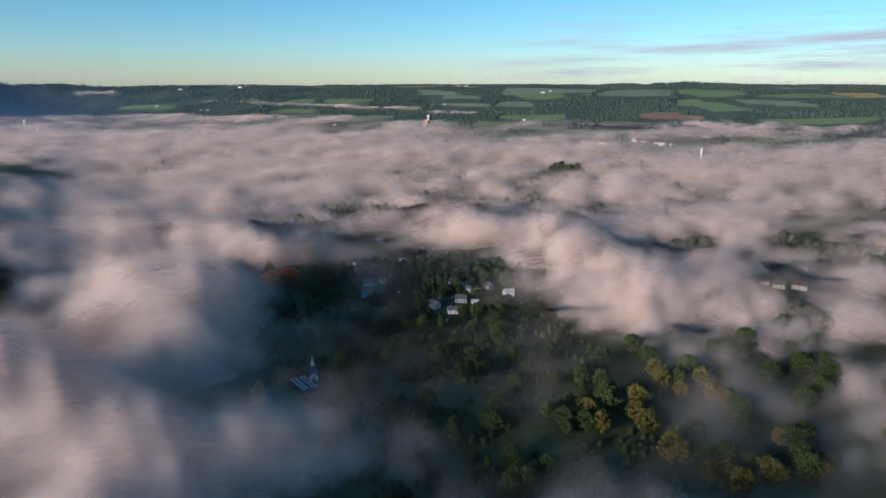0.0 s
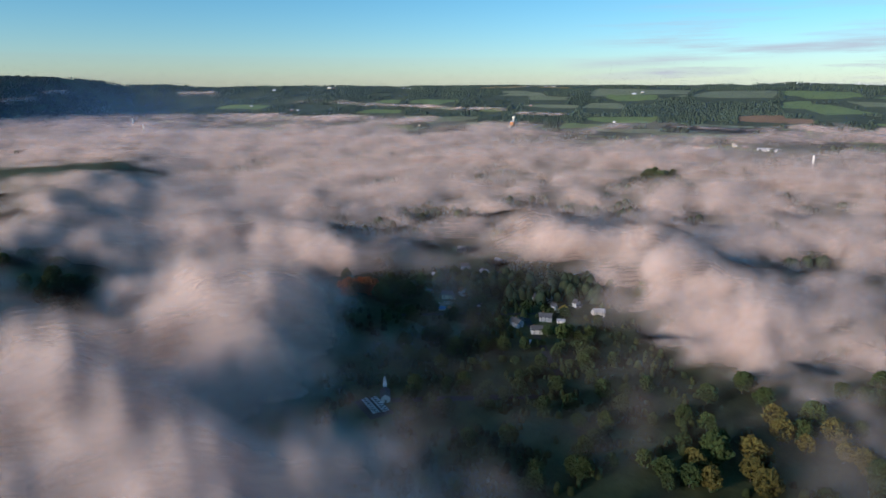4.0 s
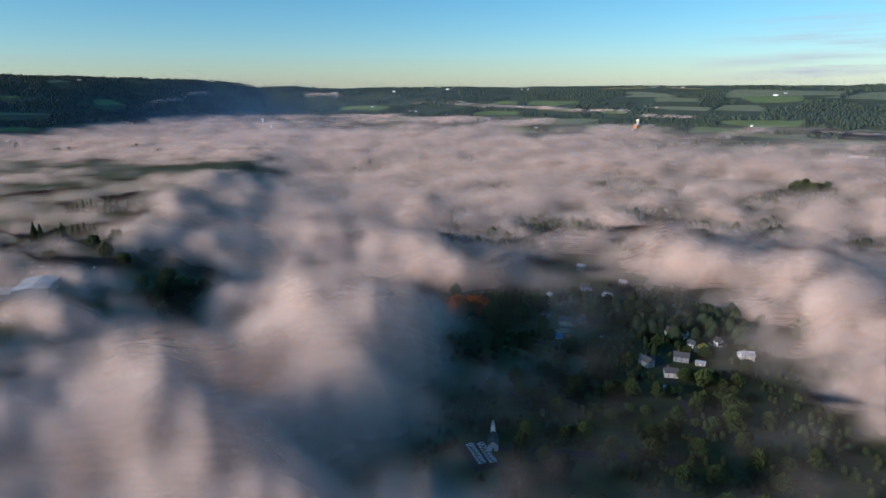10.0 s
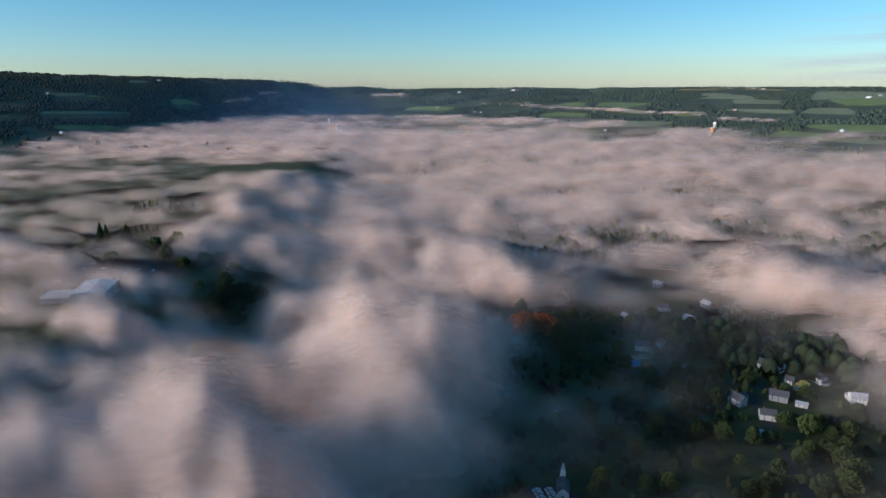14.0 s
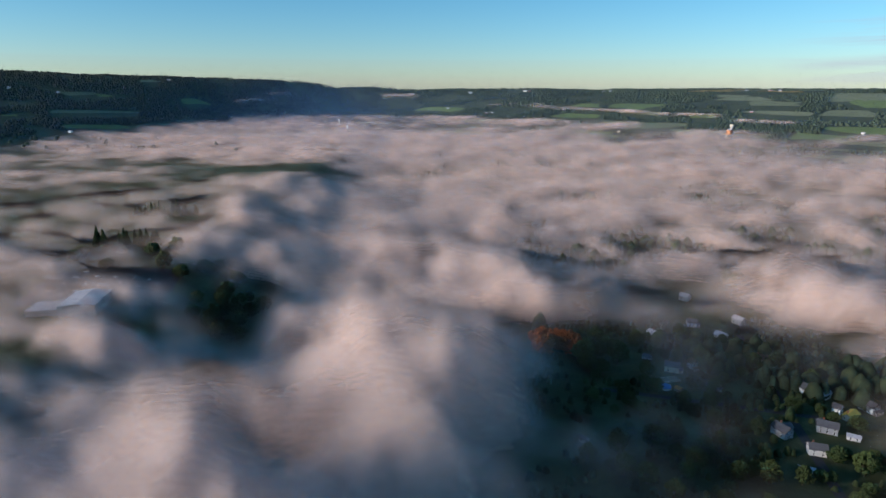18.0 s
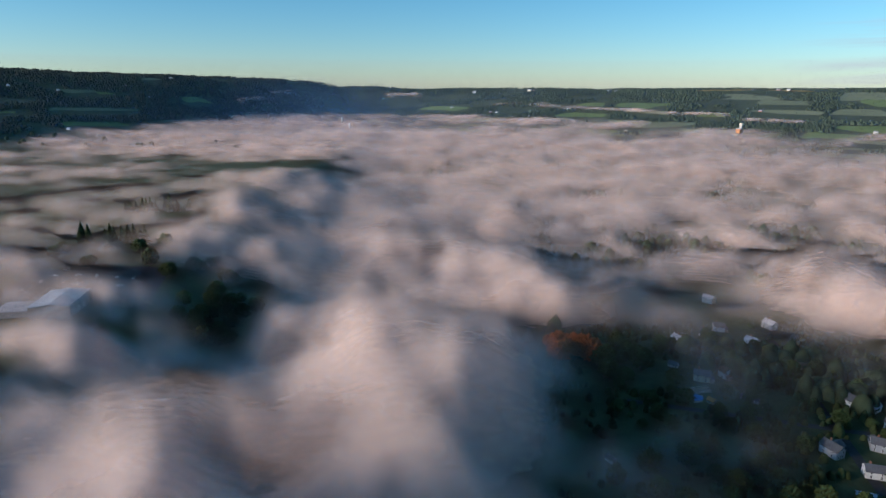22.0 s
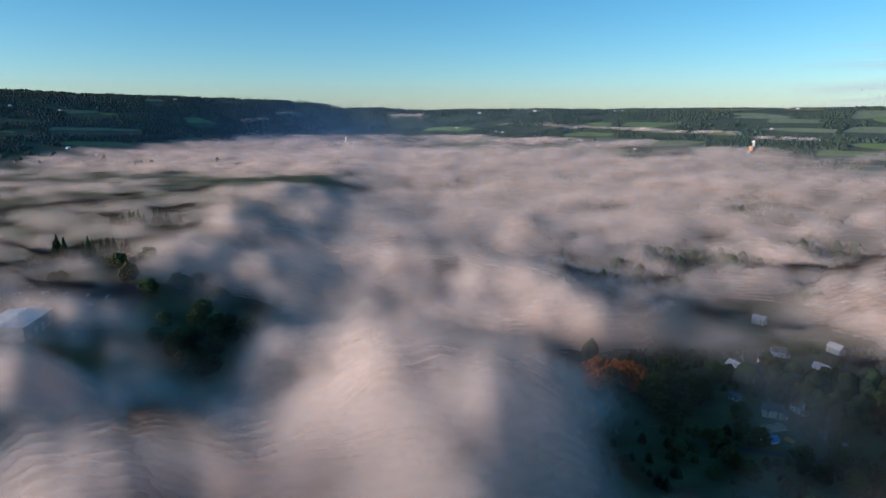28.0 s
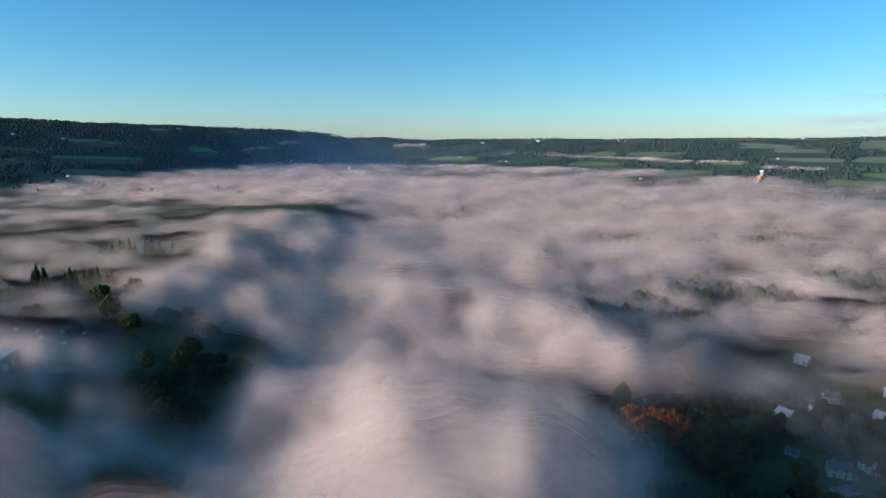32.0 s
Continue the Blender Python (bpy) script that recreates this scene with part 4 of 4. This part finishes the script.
# farms along the valley head and the skyline
FARMS += [(351, 3610, 80, ROOF_LIGHT, 9, 14), (385, 3591, 60, ROOF_GREY, 8, 11), (443, 3353, 80, ROOF_LIGHT, 9, 14), (466, 3342, 10, ROOF_LIGHT, 8, 11),
         (527, 3321, 50, ROOF_LIGHT, 8, 10), (777, 2753, 78, ROOF_LIGHT, 12, 44), (815, 2756, 20, ROOF_LIGHT, 8, 10), (840, 2660, 60, ROOF_GREY, 8, 12),
         (694, 3036, 80, ROOF_LIGHT, 9, 22), (729, 2828, 70, ROOF_LIGHT, 9, 24), (324, 4538, 50, ROOF_LIGHT, 14, 24), (707, 4458, 60, ROOF_LIGHT, 14, 26),
         (735, 4440, 20, ROOF_GREY, 11, 14), (1143, 4015, 60, ROOF_LIGHT, 12, 20), (1180, 3990, 20, ROOF_LIGHT, 10, 14), (141, 3957, 70, ROOF_LIGHT, 10, 15)]
# farms on the western ridge and the eastern plateau
FARMS += [(-1260, 2187, 30, ROOF_BROWN, 9, 13), (-1207, 2133, 60, ROOF_LIGHT, 9, 14), (-1044, 1878, 40, ROOF_LIGHT, 8, 10), (-1082, 2072, 70, ROOF_LIGHT, 8, 11),
         (-1115, 2091, 15, ROOF_GREY, 8, 11), (-1645, 2856, 60, ROOF_LIGHT, 10, 14), (-1362, 3127, 60, ROOF_LIGHT, 10, 16), (-1505, 3753, 60, ROOF_LIGHT, 13, 22),
         (-1530, 3241, 50, ROOF_LIGHT, 10, 14), (-1792, 2756, 50, ROOF_LIGHT, 10, 14), (2096, 2772, 40, ROOF_LIGHT, 12, 20), (2166, 2795, 80, ROOF_LIGHT, 11, 14),
         (1492, 2810, 40, ROOF_LIGHT, 10, 15), (2686, 2981, 45, ROOF_LIGHT, 13, 30), (1601, 2215, 40, ROOF_LIGHT, 9, 12), (1989, 3476, 45, ROOF_LIGHT, 13, 18),
         (1906, 3426, 20, ROOF_LIGHT, 13, 20), (2111, 4085, 60, ROOF_LIGHT, 14, 20), (2457, 3897, 30, ROOF_GREY, 14, 20)]
for k, (x, y, turn, roof, w, l) in enumerate(FARMS):
    long_one = l > 20
    kindname = "barn" if l > 12 else "house"
    wall = (PAINT_WHITE, PAINT_WHITE, PAINT_CREAM, BRICK)[k % 4]
    wname = ("white", "white", "cream", "red-brick")[k % 4]
    rname = {ROOF_LIGHT: "pale metal", ROOF_GREY: "dark grey", ROOF_ORANGE: "rust-orange", ROOF_BROWN: "brown"}[roof]
    f = new(kindname)
    f.matrix_basis = pose(x, y, ground_at(x, y) - 0.4, 0, 0, turn)
    tagged(f, f"distant {wname} {'long barn' if long_one else 'farm ' + kindname} with {rname} roof", "building", "farm buildings on the slopes")
    h = 5.5 if not long_one else 6.5
    part("wall", gable_walls(bmesh.new(), w, l, h, w * 0.32), wall, f)
    part("roof", gable_roof(bmesh.new(), w, l, h, w * 0.32), roof, f)
    part("door", box(bmesh.new(), -1.6, 1.6, -l / 2 - 0.12, -l / 2 - 0.02, 0.2, 3.6), WOOD, f)


# ---- towers and wind turbines ----
def silo(x, y, r, tall, label):
    s = new("silo")
    s.matrix_basis = pose(x, y, ground_at(x, y) - 0.3)
    tagged(s, label, "silo")
    part("shaft", cone(bmesh.new(), r, r, 0, tall, 0, 0, 20), STEEL, s)
    for k in range(4):
        part("hoop", cone(bmesh.new(), r + 0.12, r + 0.12, tall * (k + 0.6) / 4.6, tall * (k + 0.6) / 4.6 + 0.4, 0, 0, 20), ROOF_LIGHT, s)
    bm = cone(bmesh.new(), r + 0.05, r * 0.62, tall, tall + r * 0.6, 0, 0, 20)
    cone(bm, r * 0.62, r * 0.12, tall + r * 0.6, tall + r * 0.95, 0, 0, 20)
    part("dome", bm, ROOF_LIGHT, s)


silo(-402, 2905, 3.4, 40, "tall white silo standing out of the fog")
silo(-312, 2480, 2.8, 36, "slim white silo rising from thin fog")
silo(1276, 936, 2.4, 34, "slim pale tower rising out of the fog")
mill = new("grain_elevator")
mill.matrix_basis = pose(1165, 2330, ground_at(1165, 2330) - 0.5, 0, 0, 35)
tagged(mill, "tall sunlit grain elevator with pale head house", "grain elevator")
part("bin_block", box(bmesh.new(), -13, 4, -7, 7, 0, 30, 0.3), ROOF_ORANGE, mill, "rust-brown bin block")
part("tower", box(bmesh.new(), 4.02, 13, -5, 5, 0, 44, 0.3), CONCRETE, mill)
part("head_house", box(bmesh.new(), 3, 14, -6, 6, 44, 52, 0.3), PAINT_CREAM, mill)
part("lower_roof", gable_roof(bmesh.new(), 14, 17, 30, 3, 0.4, 0.3, -4.5, 0), ROOF_LIGHT, mill)
part("annexe", box(bmesh.new(), -30, -13.05, -8, 8, 0, 14, 0.2), CONCRETE, mill)


def turbine_template():
    t = new("wind_turbine")
    part("tower", cone(bmesh.new(), 1.1, 0.6, 0, 30, 0, 0, 10), STEEL, t)
    part("nacelle", box(bmesh.new(), -0.9, 0.9, -2.2, 1.6, 29.6, 31.4, 0.2), STEEL, t)
    hub = part("hub", cone(bmesh.new(), 0.8, 0.5, 0, 1.2, 0, 0, 10), STEEL, t)
    hub.matrix_basis = pose(0, -2.2, 30.5, 90, 0, 0)
    for k in range(3):
        bm = bmesh.new()
        box(bm, -0.55, 0.55, -0.12, 0.12, 0.6, 15)
        for v in bm.verts:
            if v.co.z > 10:
                v.co.x *= 0.25
        bl = part("blade", bm, STEEL, t)
        bl.matrix_basis = pose(0, -2.9, 30.5, 0, 20 + 120 * k, 0)
    return t


SPOTS = [(3598, 2762), (3652, 2695), (3765, 2544), (3854, 2415), (3887, 2366), (3959, 2250), (3975, 2225), (4016, 2154), (4037, 2116)]
tur = turbine_template()
tagged(tur, "small white wind turbine on the skyline", "wind turbine", "wind turbines on the skyline")
tur.matrix_basis = pose(*SPOTS[0], ground_at(*SPOTS[0]) + 2, 0, 0, -50)
for k, (x, y) in enumerate(SPOTS[1:]):
    copy_thing(tur, pose(x, y, ground_at(x, y) + 2, 0, 0, -50))


# ---- trees ----
trng_np = np.random.RandomState(31)
LEAVES_STUFF = varied("shrub_leaves", (0.016, 0.028, 0.010), (0.050, 0.070, 0.022), fine=0.6, coarse=0.05, spread=0.4, per="island")

def tree_template(kind, seed, tall, wide, leaf, gold=False):
    """Tapered trunk with forking limbs and a crown of many small ragged clumps."""
    r = random.Random(seed)
    t = new(kind)
    bm = bmesh.new()
    cone(bm, tall * 0.028, tall * 0.016, -0.5, tall * 0.42, 0, 0, 8)
    tips = []
    for k in range(7):
        a, up = k * 0.9 + r.uniform(-0.3, 0.3), r.uniform(0.55, 1.1)
        reach = wide * r.uniform(0.25, 0.42)
        start = Vector((0, 0, tall * r.uniform(0.25, 0.42)))
        end = start + Vector((math.cos(a) * reach, math.sin(a) * reach, reach * up))
        d = end - start
        m = Matrix.Translation((start + end) / 2) @ d.to_track_quat("Z", "Y").to_matrix().to_4x4()
        bmesh.ops.create_cone(bm, cap_ends=False, segments=5, radius1=tall * 0.012, radius2=tall * 0.004, depth=d.length, matrix=m)
        tips.append(end)
    part("trunk", bm, BARK, t)
    verts, faces = [], []
    n = 230
    for k in range(n):
        if kind == "conifer":
            f = (k + 0.5) / n
            a, rad = k * 2.4, wide * 0.5 * (1 - f) * r.uniform(0.55, 1.05)
            c = Vector((math.cos(a) * rad, math.sin(a) * rad, tall * (0.1 + 0.9 * f)))
            size = wide * (0.16 * (1 - f) + 0.05)
            flat = 0.6
        else:
            u = r.uniform(-0.75, 1)
            a, rad = r.uniform(0, 6.283), math.sqrt(max(0, 1 - u * u)) * r.uniform(0.55, 1.0)
            lump = 1 + 0.22 * math.sin(3 * a + seed) * math.cos(2.3 * u + seed)
            c = Vector((math.cos(a) * rad * wide * 0.5 * lump, math.sin(a) * rad * wide * 0.5 * lump, tall * 0.56 + u * tall * 0.42 * r.uniform(0.8, 1.05)))
            size = wide * r.uniform(0.07, 0.12)
            flat = 0.8
        base = len(verts)
        for d in ((1, 0, 0), (0, 1, 0), (-1, 0, 0), (0, -1, 0), (0, 0, 1), (0, 0, -1)):
            j = [r.uniform(0.6, 1.4) for _ in range(3)]
            verts.append((c.x + (d[0] * j[0] + r.uniform(-0.3, 0.3)) * size, c.y + (d[1] * j[1] + r.uniform(-0.3, 0.3)) * size, c.z + (d[2] * j[2] + r.uniform(-0.3, 0.3)) * size * flat))
        for k2 in range(4):
            faces.append((base + k2, base + (k2 + 1) % 4, base + 4))
            faces.append((base + (k2 + 1) % 4, base + k2, base + 5))
    me = bpy.data.meshes.new("crown")
    me.from_pydata(verts, [], faces)
    me.materials.append(leaf)
    crown = new("crown", me)
    crown.parent = t
    return t


def plant(template, spots, label, category, group, seed):
    r = random.Random(seed)
    for k, (x, y) in enumerate(spots):
        m = pose(x, y, ground_at(x, y), 0, 0, r.uniform(0, 360))
        s = r.uniform(0.75, 1.2)
        if k == 0:
            ob = template
            ob.matrix_basis = m
        else:
            ob = copy_thing(template, m)
        ob.scale = (s, s, s * r.uniform(0.9, 1.1))
        tagged(ob, label, category, group)


def clear_of_buildings(x, y, reach):
    return all(math.hypot(x - v[0], y - v[1]) > reach for v in VILLAGE) and math.hypot(x - 79, y - 222) > 14 and math.hypot(x - 70, y - 211) > 16 \
        and math.hypot(x - 170, y - 367) > 13 and math.hypot(x + 236, y - 402) > 34


trng = random.Random(21)


def patch(cx, cy, rx, ry, count, reach=8.5, lean=0.0):
    spots = []
    for _ in range(count * 8):
        a, q = trng.uniform(0, 6.283), math.sqrt(trng.random())
        y = cy + math.sin(a) * q * ry
        x = cx + math.cos(a) * q * rx + lean * (y - cy)
        if clear_of_buildings(x, y, reach) and all(math.hypot(x - s[0], y - s[1]) > 4.5 for s in spots):
            spots.append((x, y))
        if len(spots) == count:
            break
    return spots


plant(tree_template("tree", 1, 11, 9.5, LEAVES), patch(165, 215, 95, 240, 130, 10.5, lean=0.2), "dark green broadleaf tree in the shaded village", "tree", "village trees", 1)
plant(tree_template("tree", 2, 7.5, 7, LEAVES), patch(190, 330, 100, 130, 60, 9.0), "small dark green garden tree", "tree", "village trees", 2)
plant(tree_template("tree", 3, 12, 11, LEAVES), patch(-152, 446, 28, 48, 18), "tall green tree rising through a gap in the fog", "tree", "trees in the fog gap", 3)
plant(tree_template("tree", 4, 15, 12, LEAVES), patch(132, 404, 22, 26, 12), "tall green tree at the edge of the village", "tree", "trees at the village edge", 4)
plant(tree_template("tree", 5, 14, 13, LEAVES_RED), patch(103, 424, 16, 14, 11), "rust-red autumn tree at the edge of the fog", "tree", "autumn trees", 5)
plant(tree_template("tree", 6, 15, 12, LEAVES_GOLD), patch(262, 48, 70, 70, 22), "yellow-green tree in thin sunlit mist", "tree", "turning trees", 6)
plant(tree_template("tree", 7, 16, 13, LEAVES), patch(320, 70, 110, 90, 40), "olive-green tree in thin warm mist", "tree", "trees in thin mist", 7)
plant(tree_template("conifer", 8, 17, 7, LEAVES), patch(-292, 580, 34, 10, 14), "tall dark conifer standing above the fog", "tree", "conifers above the fog", 8)
plant(tree_template("conifer", 9, 18, 7, LEAVES), patch(-312, 722, 40, 9, 14), "slim dark conifer in a row above the fog", "tree", "conifers above the fog", 9)
plant(tree_template("tree", 10, 14, 12, LEAVES), patch(25, 690, 95, 48, 46), "dark tree top just above the fog", "tree", "tree tops above the fog", 10)
plant(tree_template("tree", 11, 22, 15, LEAVES), patch(838, 926, 46, 14, 12), "dark tree of a copse above the fog", "tree", "copse above the fog", 11)
plant(tree_template("tree", 12, 12, 11, LEAVES), patch(-225, 520, 90, 34, 16), "dark tree on the terrace under thin fog", "tree", "terrace trees", 12)

# woods that lie mostly under the fog
xs, ys = spread(9000, 430, 2400, -50, 78)
s_ = (xs + ys) / math.sqrt(2)
low_w = (s_ < 2400) & ((xs > -60) | (ys > 1700)) & (fbm(xs / 120 + 7, ys / 120, 3) > 0.52)
scatter_wood("valley_wood", xs[low_w], ys[low_w], 13, "dark valley woodland under the fog")

# undergrowth and hedges between the houses
xs, ys = trng_np.uniform(20, 330, 2600), trng_np.uniform(-40, 480, 2600)
bush = np.array([clear_of_buildings(a, b, 8.0) for a, b in zip(xs, ys)]) & (np.abs(xs - 168 - 0.24 * (ys - 225)) < 130)
bush &= fbm(xs / 30, ys / 30, 3) > 0.40
scatter_wood("undergrowth", xs[bush], ys[bush], 5.0, "dark shrubs and hedges between the houses", LEAVES_STUFF)
